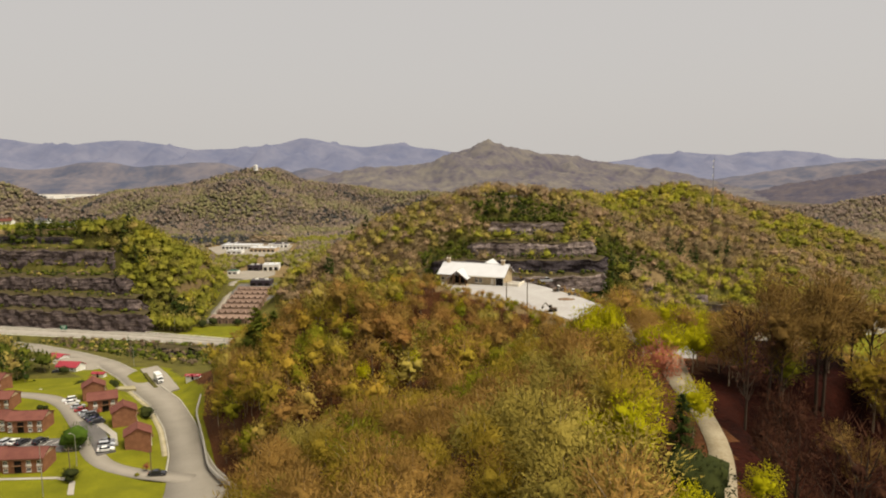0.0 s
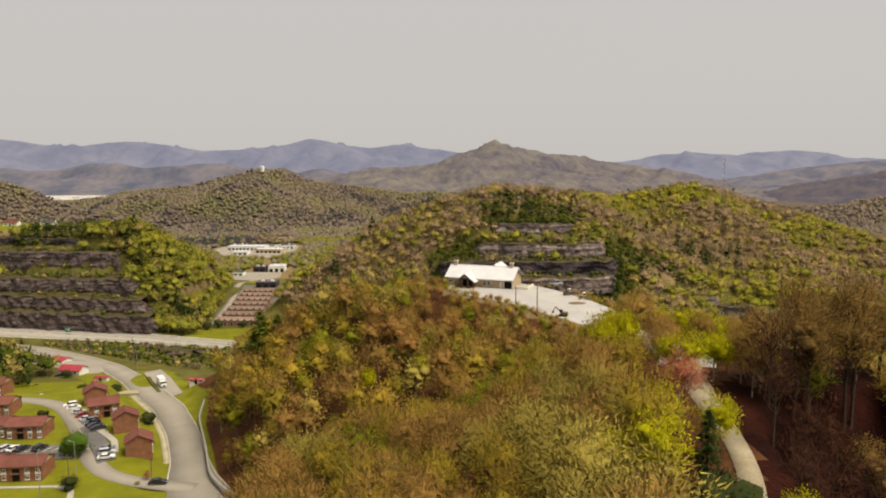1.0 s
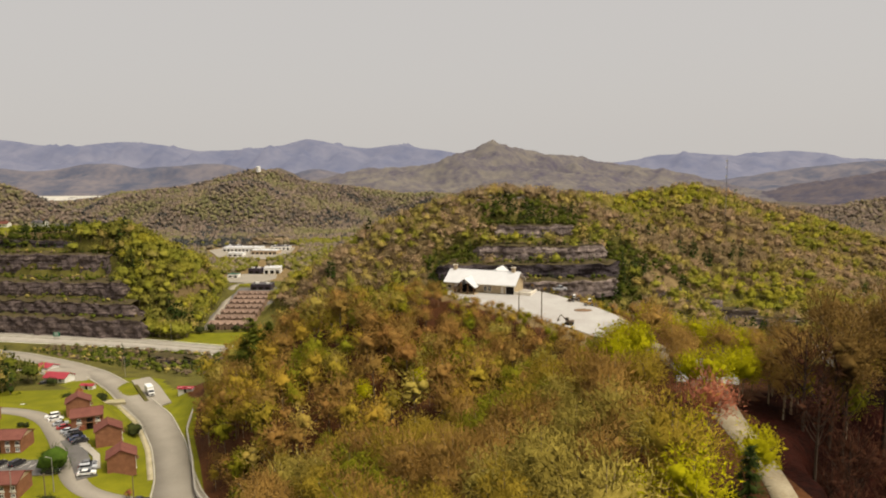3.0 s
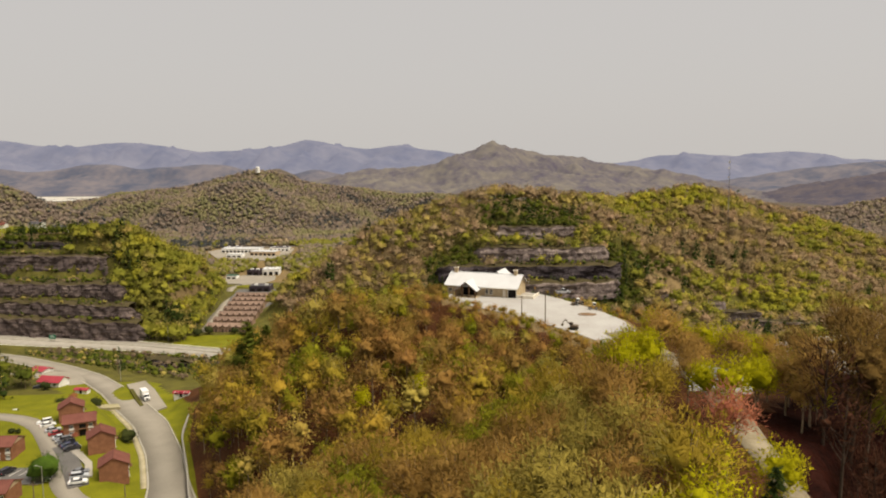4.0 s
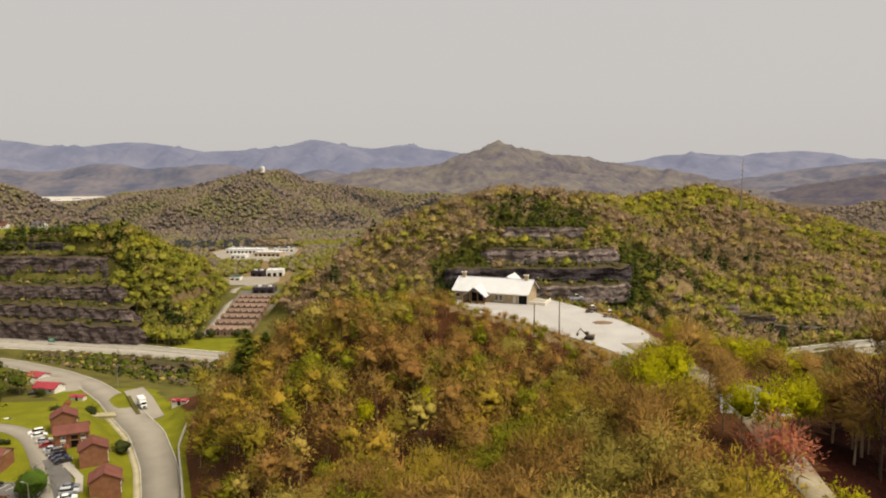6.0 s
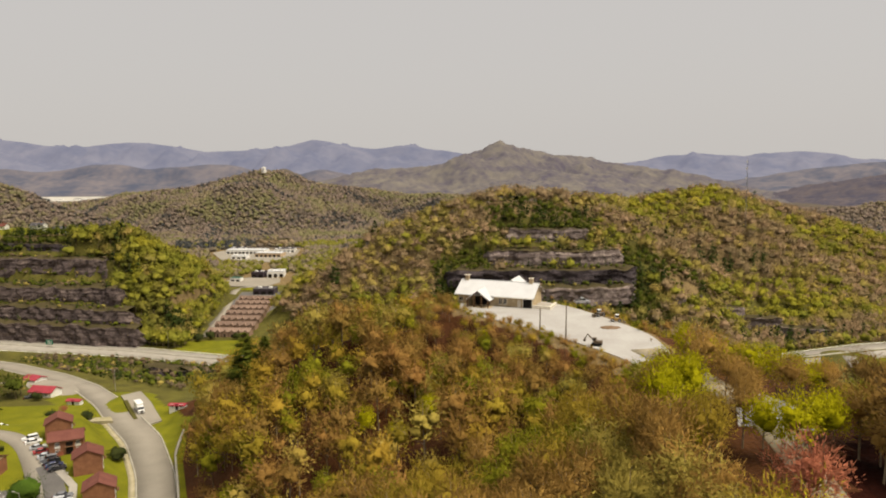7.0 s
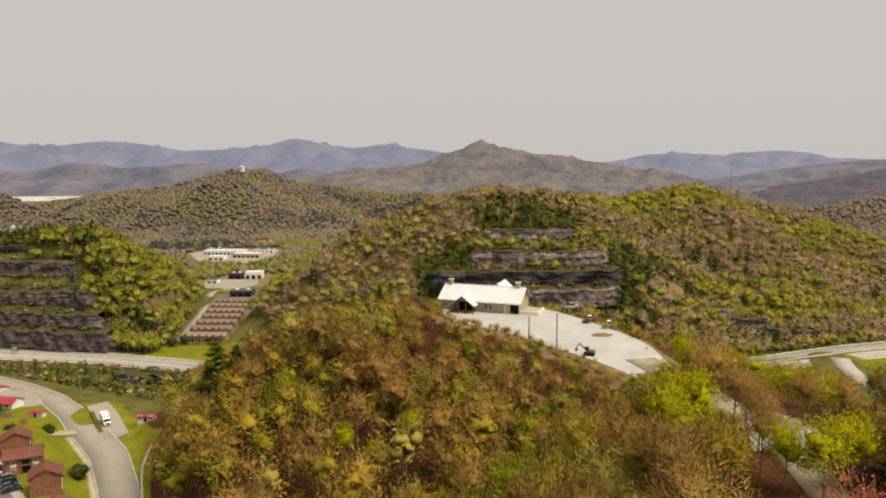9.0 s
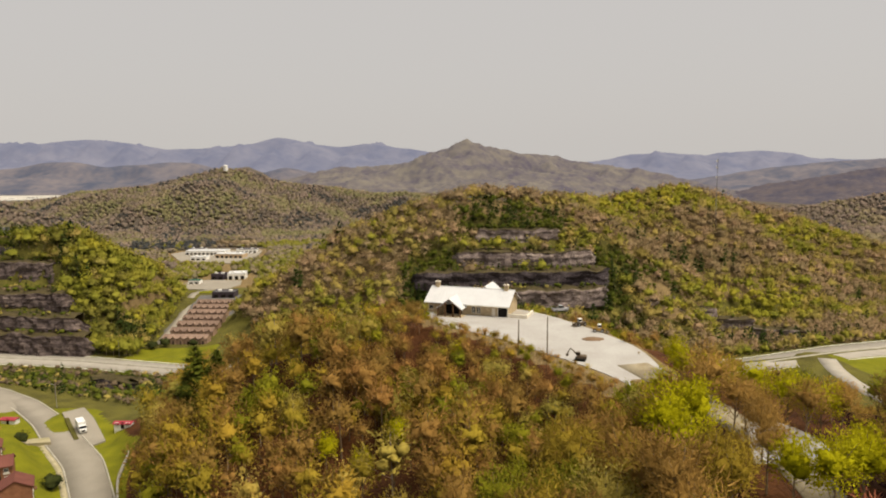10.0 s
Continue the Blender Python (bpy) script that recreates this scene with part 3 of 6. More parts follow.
# ---- rock cuts ----
def rock_ledge(line, z0, z1, back, material, seed, label):
    """One bench of a rock cut: a rough layered face along a line, its top running back into the hill."""
    line = [(line[0][0] - 4, line[0][1] + 12)] + line + [(line[-1][0] + 4, line[-1][1] + 12)]     # the ends turn into the hill
    P = []
    for a, b in zip(line[:-1], line[1:]):
        n = max(1, int(math.hypot(b[0] - a[0], b[1] - a[1]) / 1.3))
        P += [(a[0] + (b[0] - a[0]) * i / n, a[1] + (b[1] - a[1]) * i / n) for i in range(n)]
    P = np.array(P + [line[-1][:2]])
    for _ in range(4):
        P[1:-1] = (P[:-2] + 2 * P[1:-1] + P[2:]) / 4
    T = np.gradient(P, axis=0)
    T /= np.linalg.norm(T, axis=1)[:, None]
    N = np.stack([T[:, 1], -T[:, 0]], -1)          # towards the open side
    rng = np.random.RandomState(seed)
    s = np.arange(len(P)) * 1.3
    rise = z1 - z0
    levels = np.unique(np.concatenate([np.arange(0, rise, 0.7), [rise]]))
    jut = np.cumsum(rng.normal(0, 0.22, len(levels)))
    jut -= np.linspace(0, jut[-1], len(levels))
    ragged = fbm(s, s * 0, seed + 1, 18, 4) * 0.13 * rise
    fade = np.clip(np.minimum(s, s[-1] - s) / 9, 0, 1)
    rows = []
    for k, h in enumerate(levels):
        push = -0.14 * h + jut[k] + 1.3 * fbm(s, np.full(len(s), h * 0.8), seed + 2, 8, 3) + 0.35 * rng.normal(0, 1, len(s)) + 1.2 * fbm(s, s * 0, seed + 3, 30, 2)
        rows.append(np.column_stack([P + N * push[:, None], z0 + (h + ragged * h / rise) * (0.25 + 0.75 * fade)]))
    top = rows[-1]
    for d, dz in ((0.8, 0.05), (3.5, 0.35), (back, 0.8)):
        r = top.copy()
        r[:, :2] -= N * d
        r[:, 2] += dz + rng.normal(0, 0.12, len(s))
        rows.append(r)
    low = rows[-1].copy()
    low[:, 2] = z0 - 2
    rows = [np.column_stack([rows[0][:, :2], np.full(len(s), z0 - 2.0)])] + rows + [low]
    V = np.stack(rows).reshape(-1, 3)
    i = np.arange(len(V)).reshape(len(rows), len(P))
    F = np.stack([i[:-1, :-1], i[:-1, 1:], i[1:, 1:], i[1:, :-1]], -1)
    idx = np.zeros(F.shape[:2], int)
    idx[-4:] = 1
    ob = new("rock_ledge", raw_mesh("rock_ledge", V, F.reshape(-1, 4), [material, SCRUB_SOIL], idx.ravel()))
    return tagged(ob, label, "rock ledge", "" if material.name.startswith("tan") else "benches of the rock cuts")


QL = "weathered brown-grey layered rock bench with scrub on top"
CL = "weathered grey sandstone bench of the roadside rock cut"
SL = "dark shale bench of the rock cut"
for k, (line, z0, z1, back) in enumerate(LEDGES):
    dark = k in (4, 6, 10)
    rock_ledge(line, z0, z1, back, DARK_ROCK if dark else QUARRY_ROCK if k < 5 else ROCK, 301 + k, SL if dark else QL if k < 5 else CL)

# ---- roadside: kerbs, lots, walls ----
def shifted(line, side, up=0.0):
    """A line moved sideways by its half-width plus side, for kerbs."""
    out = []
    for i, p in enumerate(line):
        a, b = line[max(0, i - 1)], line[min(len(line) - 1, i + 1)]
        d = math.hypot(b[0] - a[0], b[1] - a[1])
        n = (-(b[1] - a[1]) / d, (b[0] - a[0]) / d)
        s = math.copysign(p[3], side) + side
        out.append((p[0] + n[0] * s, p[1] + n[1] * s, p[2] + up, 0.3))
    return out


KERB = mat("kerb_concrete", (0.42, 0.39, 0.33), second=(0.3, 0.28, 0.23), size=4)
SHOULDER = mat("sandy_shoulder", (0.42, 0.36, 0.25), second=(0.28, 0.25, 0.14), size=4, fine=0.5)
for side in (-0.3, 0.3):
    strip("kerb", shifted(MAIN_ROAD[5:] if side > 0 else MAIN_ROAD[2:], side), KERB, "low concrete kerb along the curving road", "kerb", lift=0.28, width=0.45)
shoulder = [(p[0], p[1], p[2] - 0.05, 0.9) for p in shifted(MAIN_ROAD[6:10], 1.3)]
strip("verge", shoulder, SHOULDER, "sandy worn shoulder beside the road", "road verge", lift=0.1)
for side in (-0.45, 0.45):
    strip("edge_line", [(x, y, z, w) for x, y, z, w in shifted(HIGHWAY, -side * 3)], ROAD_PAINT, "white edge line on the highway", "road marking", lift=0.16, width=0.3)
strip("median_barrier", [(p[0], p[1], p[2], 0.3) for p in HIGHWAY], KERB, "long low concrete barrier dividing the highway", "road barrier", lift=0.95, width=0.5)
DITCH = [(-79.5, 252, 7.2, 0.5), (-78.5, 245.8, 7.6, 0.5), (-73.8, 225.4, 9, 0.5), (-63.2, 198.3, 10.2, 0.5), (-55.4, 176.3, 11.6, 0.5), (-47.2, 164, 12.6, 0.5), (-40, 157.1, 13.4, 0.5)]
strip("concrete_ditch", DITCH, CONCRETE, "narrow pale concrete ditch wall at the foot of the wooded slope", "ditch wall", lift=0.5, width=0.55)
slab("road_turnaround", rounded([(41.5, 117), (45, 112.5), (51, 114.5), (55.5, 125), (55, 132), (51, 136), (47, 130)]), 56.0, GRAVEL, "pale gravel turnaround where the dirt road bends", "gravel lot", thick=1.2)
slab("truck_lot", [(-118.5, 292), (-113, 297), (-104.5, 285), (-92.5, 264.5), (-97.2, 258)], 4.6, ASPHALT, "worn asphalt pull-off lot beside the road", "parking lot", thick=1.2)
slab("traffic_island", [(-114.8, 285.6), (-113.6, 286.2), (-101.5, 266.2), (-102.7, 265.4)], 4.75, ROUGH_GRASS, "narrow grassy island with a concrete rim between road and lot", "traffic island", thick=0.8)
slab("parking_bay", [(-121.5, 231.5), (-118.5, 233), (-97, 207.2), (-84.5, 187.8), (-88.5, 185), (-101, 204.5)], 11.72, DARK_ASPHALT, "dark asphalt parking bay beside the apartments", "parking lot", thick=1.0)
slab("parking_bay", [(-142, 197.2), (-103, 198.6), (-95.5, 192.5), (-97, 188.6), (-142, 187.6)], 11.55, DARK_ASPHALT, "dark asphalt parking bay between the apartment rows", "parking lot", thick=0.8)
slab("footpath", [(-116, 172.2), (-93.5, 172.2), (-89, 170.2), (-86, 163), (-84.4, 163), (-88.2, 172), (-93.5, 173.4), (-116, 173.4)], 11.05, CONCRETE, "pale concrete footpath across the lawn", "footpath", thick=0.5)
slab("footpath", [(-108.5, 218.6), (-106.5, 219.6), (-89.6, 200.6), (-85.6, 192), (-87.2, 191.4), (-91.2, 199.6)], 11.82, CONCRETE, "pale concrete footpath beside the parking bay", "footpath", thick=0.5)
slab("track", [(-131, 262.5), (-117, 265.5), (-110.8, 266.4), (-108.5, 262.5), (-116, 261.8), (-131, 259.5)], 5.5, SHOULDER, "sandy track joining the road", "track", thick=2.5)
slab("forecourt", [(-176, 326), (-150, 318), (-134, 296), (-142, 291), (-165, 305), (-182, 318)], 1.9, ASPHALT, "worn asphalt forecourt of the red-roofed buildings", "forecourt", thick=2.5)
for k in range(13):
    a = k / 12
    x, y = -120.3 + a * 22.2, 231.2 - a * 24.8
    strip("bay_line", [(x, y, 11.8, 0.06), (x + 2.4, y + 1.7, 11.8, 0.06)], ROAD_PAINT, "white painted parking bay line", "road marking", lift=0.04, width=0.14)
for k in range(13):
    x = -128 + k * 2.5
    strip("bay_line", [(x, 193.6, 11.62, 0.06), (x + 1.2, 197.3, 11.62, 0.06)], ROAD_PAINT, "white painted parking bay line", "road marking", lift=0.04, width=0.14)

# ---- buildings ----
WHITE_ROOF = mat("white_metal_roof", (0.57, 0.57, 0.575), second=(0.5, 0.5, 0.505), rough=0.55, size=3, fine=0.4, spec=0.3)
STONE_WALL = mat("tan_stone_wall", (0.52, 0.42, 0.27), second=(0.36, 0.27, 0.16), size=1.2, fine=0.3, bump=0.4, bump_size=0.3)
TIMBER = mat("dark_timber", (0.16, 0.09, 0.045), second=(0.1, 0.055, 0.03), size=1)
PALE_TRIM = mat("pale_trim", (0.72, 0.66, 0.55), second=(0.6, 0.54, 0.44), size=1)
# near-black for dark doors and for panels painted as shade in openings
DOOR_AND_SHADE = mat("dark_doorway", (0.02, 0.017, 0.015))
GLASS = mat("window_glass", (0.02, 0.022, 0.025), rough=0.08, spec=0.6)
BRICK = mat("brown_brick", (0.29, 0.135, 0.075), second=(0.2, 0.09, 0.05), size=1.5, fine=0.25, bump=0.2, bump_size=0.2)
RED_SHINGLE = mat("red_brown_shingles", (0.17, 0.068, 0.052), second=(0.125, 0.048, 0.038), size=2.5, fine=0.35, bump=0.3, bump_size=0.25, thing=0.12)
TAN_SIDING = mat("tan_siding", (0.5, 0.38, 0.25), second=(0.42, 0.31, 0.2), size=2)
RED_METAL = mat("red_metal_roof", (0.34, 0.05, 0.065), second=(0.27, 0.04, 0.055), rough=0.5, size=3)
WHITE_PAINT = mat("white_paint", (0.78, 0.76, 0.72), second=(0.66, 0.64, 0.6), size=2)
GREY_ROOF = mat("dark_grey_roof", (0.11, 0.1, 0.11), second=(0.08, 0.075, 0.08), size=4)
GREY_WALL = mat("dark_grey_wall", (0.085, 0.075, 0.08), second=(0.06, 0.055, 0.06), size=4)


def roof_plates(bm, half_len, half_wide, eave, rise, thick=0.22, y_mid=0.0):
    """Two sloping slabs that meet at a ridge along x."""
    for s in (-1, 1):
        prof = [(0, eave + rise), (0, eave + rise - thick), (s * half_wide, eave - thick), (s * half_wide, eave)]
        vs = [[bm.verts.new((x, y_mid + y, z)) for y, z in prof] for x in (-half_len, half_len)]
        bm.faces.new(vs[0])
        bm.faces.new(vs[1][::-1])
        for i in range(4):
            j = (i + 1) % 4
            bm.faces.new((vs[0][j], vs[0][i], vs[1][i], vs[1][j]))
    bmesh.ops.recalc_face_normals(bm, faces=bm.faces[:])
    return bm


def gable_body(bm, half_len, half_wide, eave, rise, base=-1.0):
    """Walls with a pointed gable at each end; the ridge runs along x."""
    ring = [(-half_wide, base), (half_wide, base), (half_wide, eave), (0, eave + rise), (-half_wide, eave)]
    vs = [[bm.verts.new((x, y, z)) for y, z in ring] for x in (-half_len, half_len)]
    bm.faces.new(vs[0])
    bm.faces.new(vs[1][::-1])
    for i in range(5):
        j = (i + 1) % 5
        bm.faces.new((vs[0][j], vs[0][i], vs[1][i], vs[1][j]))
    bmesh.ops.recalc_face_normals(bm, faces=bm.faces[:])
    return bm


def window_part(parent, x, y, z, w, h, name="window", frame_mat=None, pane_mat=None, face="front"):
    """A framed window set on a wall that faces -y (front) or +x (side): rim, panes and a sill."""
    fm = frame_mat or PALE_TRIM
    bm = bmesh.new()
    t = 0.09
    for a in ((-w / 2, -h / 2, w / 2, -h / 2 + t), (-w / 2, h / 2 - t, w / 2, h / 2), (-w / 2, -h / 2 + t, -w / 2 + t, h / 2 - t), (w / 2 - t, -h / 2 + t, w / 2, h / 2 - t), (-t / 2, -h / 2 + t, t / 2, h / 2 - t)):
        box(bm, a[0], -0.07, a[1], a[2], 0.05, a[3])
    win = part(name, bm, fm, parent)
    win.matrix_local = Matrix.Translation((x, y, z)) @ (Matrix.Rotation(radians(90), 4, "Z") if face == "side" else Matrix.Identity(4))
    bm = box(bmesh.new(), -w / 2 + t, -0.03, -h / 2 + t, w / 2 - t, 0.04, h / 2 - t)
    part("pane", bm, pane_mat or GLASS, win, "dark glass pane")
    part("sill", box(bmesh.new(), -w / 2 - 0.08, -0.16, -h / 2 - 0.1, w / 2 + 0.08, 0.05, -h / 2 - 0.004, 0.02), fm, win)
    return win


def lodge():
    """The lodge on the hilltop: a long low stone house under a white metal roof."""
    m = Matrix.Translation((22.3, 230.0, 52.1)) @ Matrix.Rotation(radians(-24), 4, "Z")
    ob = thing("lodge", m, "long tan stone lodge under a white metal roof on gravel", "house")
    L, W, E, R = 12.0, 6.3, 3.0, 3.4
    part("wall", gable_body(bmesh.new(), L - 0.7, W - 1.0, E + 0.35, R - 0.55), STONE_WALL, ob, "tan stone walls with pointed ends")
    part("roof", roof_plates(bmesh.new(), L, W, E, R), WHITE_ROOF, ob, "bright white metal roof")
    bm = bmesh.new()
    for i in range(-11, 12):                      # standing seams
        for s in (-1, 1):
            vs = [(i * 1.0, s * 0.08, E + R + 0.012), (i * 1.0, s * (W - 0.02), E + 0.04)]
            tube(bm, vs[0], vs[1], 0.018, 0.018, 4)
    part("roof_seam", bm, WHITE_ROOF, ob)
    part("ridge_cap", tube(bmesh.new(), (-L, 0, E + R + 0.02), (L, 0, E + R + 0.02), 0.14, 0.14, 6), WHITE_ROOF, ob)
    for s in (-1, 1):
        part("barge_board", prism(bmesh.new(), [(-W, E - 0.45), (0, E + R - 0.45), (W, E - 0.45), (W, E - 0.22), (0, E + R - 0.22), (-W, E - 0.22)], -0.08, 0.08), TIMBER, ob).matrix_local = \
            Matrix.Translation((s * (L - 0.1), 0, 0)) @ Matrix.Rotation(radians(90), 4, "Z")
    # front porch with its own gable
    px, pw, pe, pr, out = -3.6, 3.6, 2.25, 2.7, 9.8
    bm = bmesh.new()
    for s in (-1, 1):
        prof = [(0, pe + pr), (0, pe + pr - 0.2), (s * pw, pe - 0.2), (s * pw, pe)]
        prism(bm, [(px + x, z) for x, z in prof], -out, -1.2)
    part("porch_roof", bm, WHITE_ROOF, ob, "white metal porch roof")
    bm = bmesh.new()
    prism(bm, [(px - pw, pe - 0.4), (px, pe + pr - 0.42), (px + pw, pe - 0.4), (px + pw, pe - 0.2), (px, pe + pr - 0.2), (px - pw, pe - 0.2)], -out + 0.02, -out + 0.2)
    part("porch_gable_beam", bm, TIMBER, ob)
    for x in (px - pw + 0.5, px - 1.1, px + 1.1, px + pw - 0.5):
        part("porch_post", box(bmesh.new(), x - 0.16, -out + 0.1, -0.3, x + 0.16, -out + 0.42, pe + (pr - 0.6) * (1 - abs(x - px) / pw), 0.03), TIMBER, ob)
    part("porch_floor", box(bmesh.new(), px - pw, -out, -0.6, px + pw, -5.32, 0.12, 0.03), STONE_WALL, ob)
    # a flat dark panel on the wall stands for the entrance's shade
    part("doorway", box(bmesh.new(), px - 2.2, -5.42, 0.1, px + 2.2, -5.26, 2.7), DOOR_AND_SHADE, ob, "dark panel for the shaded entrance under the porch")
    part("porch_side_wall", box(bmesh.new(), px - pw + 0.1, -9.2, -0.4, px - pw + 0.45, -5.35, 1.9, 0.03), STONE_WALL, ob)
    # small back gable whose peak shows over the ridge
    bm = bmesh.new()
    for s in (-1, 1):
        prism(bm, [(3.4, E + R + 0.6), (3.4, E + R + 0.4), (3.4 + s * 4.2, E + 0.15), (3.4 + s * 4.2, E + 0.35)], 0.4, W + 2.6)
    part("back_roof", bm, WHITE_ROOF, ob, "white metal back gable roof")
    part("back_wall", prism(bmesh.new(), [(0, -1), (6.8, -1), (6.8, E + 0.5), (3.4, E + R - 0.05), (0, E + 0.25)], W - 1.0, W + 2.0), STONE_WALL, ob)
    for cx in (-10.1, 9.6):
        ch = part("chimney", box(bmesh.new(), cx - 0.55, -0.5, 4.8, cx + 0.55, 0.5, E + R + 1.25, 0.04), STONE_WALL, ob, "square tan stone chimney")
        part("cap", box(bmesh.new(), cx - 0.72, -0.66, E + R + 1.255, cx + 0.72, 0.66, E + R + 1.45, 0.03), PALE_TRIM, ch)
        part("flue", tube(bmesh.new(), (cx, 0, E + R + 1.45), (cx, 0, E + R + 1.85), 0.24, 0.2, 8), TIMBER, ch)
    y = -(W - 1.0) - 0.03
    for x in (1.9, 3.3):
        window_part(ob, x, y, 1.45, 1.05, 1.7)
    window_part(ob, -10.2, y, 1.5, 1.2, 1.1)
    door = part("door", box(bmesh.new(), 7.0, y - 0.06, 0.05, 7.9, y + 0.04, 2.15, 0.02), PALE_TRIM, ob, "pale panelled door")
    part("door_handle", tube(bmesh.new(), (7.15, y - 0.12, 1.05), (7.15, y - 0.06, 1.05), 0.04, 0.04, 6), TIMBER, door)
    # the bay is not cut out: its inner shade is a dark panel
    part("garage_opening", box(bmesh.new(), 8.7, y - 0.05, 0.02, 11.2, y + 0.03, 2.6), DOOR_AND_SHADE, ob, "dark panel for the shade inside the garage bay")
    bm = bmesh.new()
    for a in ((8.5, 8.7), (11.2, 11.4)):
        box(bm, a[0], y - 0.09, 0.02, a[1], y + 0.02, 2.8)
    box(bm, 8.7, y - 0.09, 2.6, 11.2, y + 0.02, 2.8)
    part("garage_frame", bm, PALE_TRIM, ob)
    part("gutter", box(bmesh.new(), px + pw + 0.1, -W - 0.12, E - 0.32, L - 0.1, -W + 0.02, E - 0.16, 0.03), PALE_TRIM, ob)
    part("terrace_wall", box(bmesh.new(), L - 0.6, -5.6, -0.8, L + 4.6, -5.2, 1.0, 0.04), PALE_TRIM, ob, "low pale terrace wall")
    part("terrace_wall", box(bmesh.new(), L + 4.2, -5.2, -0.8, L + 4.6, 2.0, 0.9, 0.04), PALE_TRIM, ob, "low pale terrace wall")
    part("terrace_floor", box(bmesh.new(), L - 0.6, -5.2, -0.8, L + 4.2, 2.0, 0.3), CONCRETE, ob)
    return ob


lodge()


ROW = "two-storey brown brick apartment block with a red-brown roof"


def apartment_block(m, half_len, half_wide, eave, rise, label, front, group):
    """A two-storey brick apartment block; the ridge runs along x. front: where its windows and doors lie along x."""
    ob = thing("apartment_block", m, label, "apartment house", group)
    part("wall", gable_body(bmesh.new(), half_len - 0.35, half_wide - 0.4, eave, rise - 0.1), BRICK, ob, "brown brick walls")
    part("roof", roof_plates(bmesh.new(), half_len, half_wide, eave, rise + 0.12), RED_SHINGLE, ob, "red-brown shingle roof")
    part("ridge_cap", box(bmesh.new(), -half_len, -0.16, eave + rise + 0.06, half_len, 0.16, eave + rise + 0.16, 0.04), RED_SHINGLE, ob)
    for s in (-1, 1) if label == ROW else ():
        part("gable_siding", prism(bmesh.new(), [(-half_wide + 0.5, eave + 0.06), (half_wide - 0.5, eave + 0.06), (0, eave + rise - 0.24)], -0.03, 0.03), TAN_SIDING, ob, "tan siding in the gable").matrix_local = \
            Matrix.Translation((s * (half_len - 0.33), 0, 0)) @ Matrix.Rotation(radians(90), 4, "Z")
    y = -half_wide + 0.37
    for kind, x in front:
        if kind == "entry":
            # no recess is built; a dark panel paints its shade
            part("entry", box(bmesh.new(), x - 0.9, y - 0.05, 0.05, x + 0.9, y + 0.03, eave - 0.7), DOOR_AND_SHADE, ob, "dark panel for the shade of the entry")
            part("canopy", box(bmesh.new(), x - 1.1, y - 0.8, eave * 0.52, x + 1.1, y + 0.02, eave * 0.52 + 0.15, 0.03), TIMBER, ob)
        else:
            window_part(ob, x, y, eave - 1.15, 1.1, 1.1, frame_mat=WHITE_PAINT)
            part("panel", box(bmesh.new(), x - 0.75, y - 0.06, eave - 2.25, x + 0.75, y + 0.03, eave - 1.84, 0.02), WHITE_PAINT, ob, "white spandrel panel")
            window_part(ob, x, y, eave * 0.5 - 1.05, 1.1, 1.1, frame_mat=WHITE_PAINT)
    part("fascia", box(bmesh.new(), -half_len, -half_wide - 0.05, eave - 0.42, half_len, -half_wide + 0.03, eave - 0.2), TIMBER, ob)
    return ob


def stand(x, y, turn=0.0, up=0.0):
    return Matrix.Translation((x, y, height(x, y) + up)) @ Matrix.Rotation(radians(turn), 4, "Z")


# rows that face the camera's side
row_front = [("w", -4.3), ("entry", -1.2), ("w", 1.6), ("w", 4.3)]
for x, y, turn, n in ((-146, 243.3, 0, 3), (-133, 225.4, 1, 3), (-112.8, 207.1, 2, 3), (-98.4, 179.7, 2, 2)):
    for k in range(n):
        m = stand(x - 5.6 - k * 11.3, y + 0.5 * (k % 2), turn)
        apartment_block(m, 5.6, 4.0, 4.1, 1.6, ROW, row_front, "apartment blocks in the valley")
# the row with its gables towards the road
GAB = "brown brick apartment block with its gable towards the driveway"
for x, y, turn in ((-111.3, 233.8, 115), (-91.1, 209.8, 115), (-80.4, 193.2, 112)):
    apartment_block(stand(x, y, turn), 3.3, 3.9, 4.7, 2.0, GAB, [("w", -1.7), ("entry", 0.7)], "apartment blocks in the valley")
apartment_block(stand(-103.2, 222.6, 22), 4.7, 3.2, 4.3, 1.8, "brown brick apartment block set back between two others", [("w", -2.2), ("entry", 0.8), ("w", 3.0)], "apartment blocks in the valley")


def small_shop(x, y, turn, lx, ly, h, roof, label, category="shop", rise=1.0, up=0.0):
    """A low building with a pitched roof, a door and windows."""
    ob = thing("shop" if category == "shop" else "shed", stand(x, y, turn, up), label, category)
    part("wall", gable_body(bmesh.new(), lx - 0.4, ly - 0.4, h, rise - 0.1, -1.5), WHITE_PAINT if roof is not GREY_ROOF else TAN_SIDING, ob)
    part("roof", roof_plates(bmesh.new(), lx, ly, h, rise), roof, ob)
    part("door", box(bmesh.new(), -0.5, -ly + 0.3, 0, 0.5, -ly + 0.38, 2.1), DOOR_AND_SHADE, ob)
    if lx > 3:
        for s in (-1, 1):
            window_part(ob, s * lx * 0.55, -ly + 0.37, 1.5, 1.4, 1.1, frame_mat=WHITE_PAINT)
    return ob


small_shop(-169, 323, -25, 4.2, 3.2, 2.8, RED_METAL, "white shop with a red metal roof beside the road")
small_shop(-152.5, 301, -12, 5.4, 3.4, 2.4, RED_METAL, "open-fronted shop with a wide red metal roof", rise=1.8)
small_shop(-134, 287.5, -10, 3.0, 1.6, 1.8, RED_METAL, "small white kiosk with a red metal roof", rise=0.5)
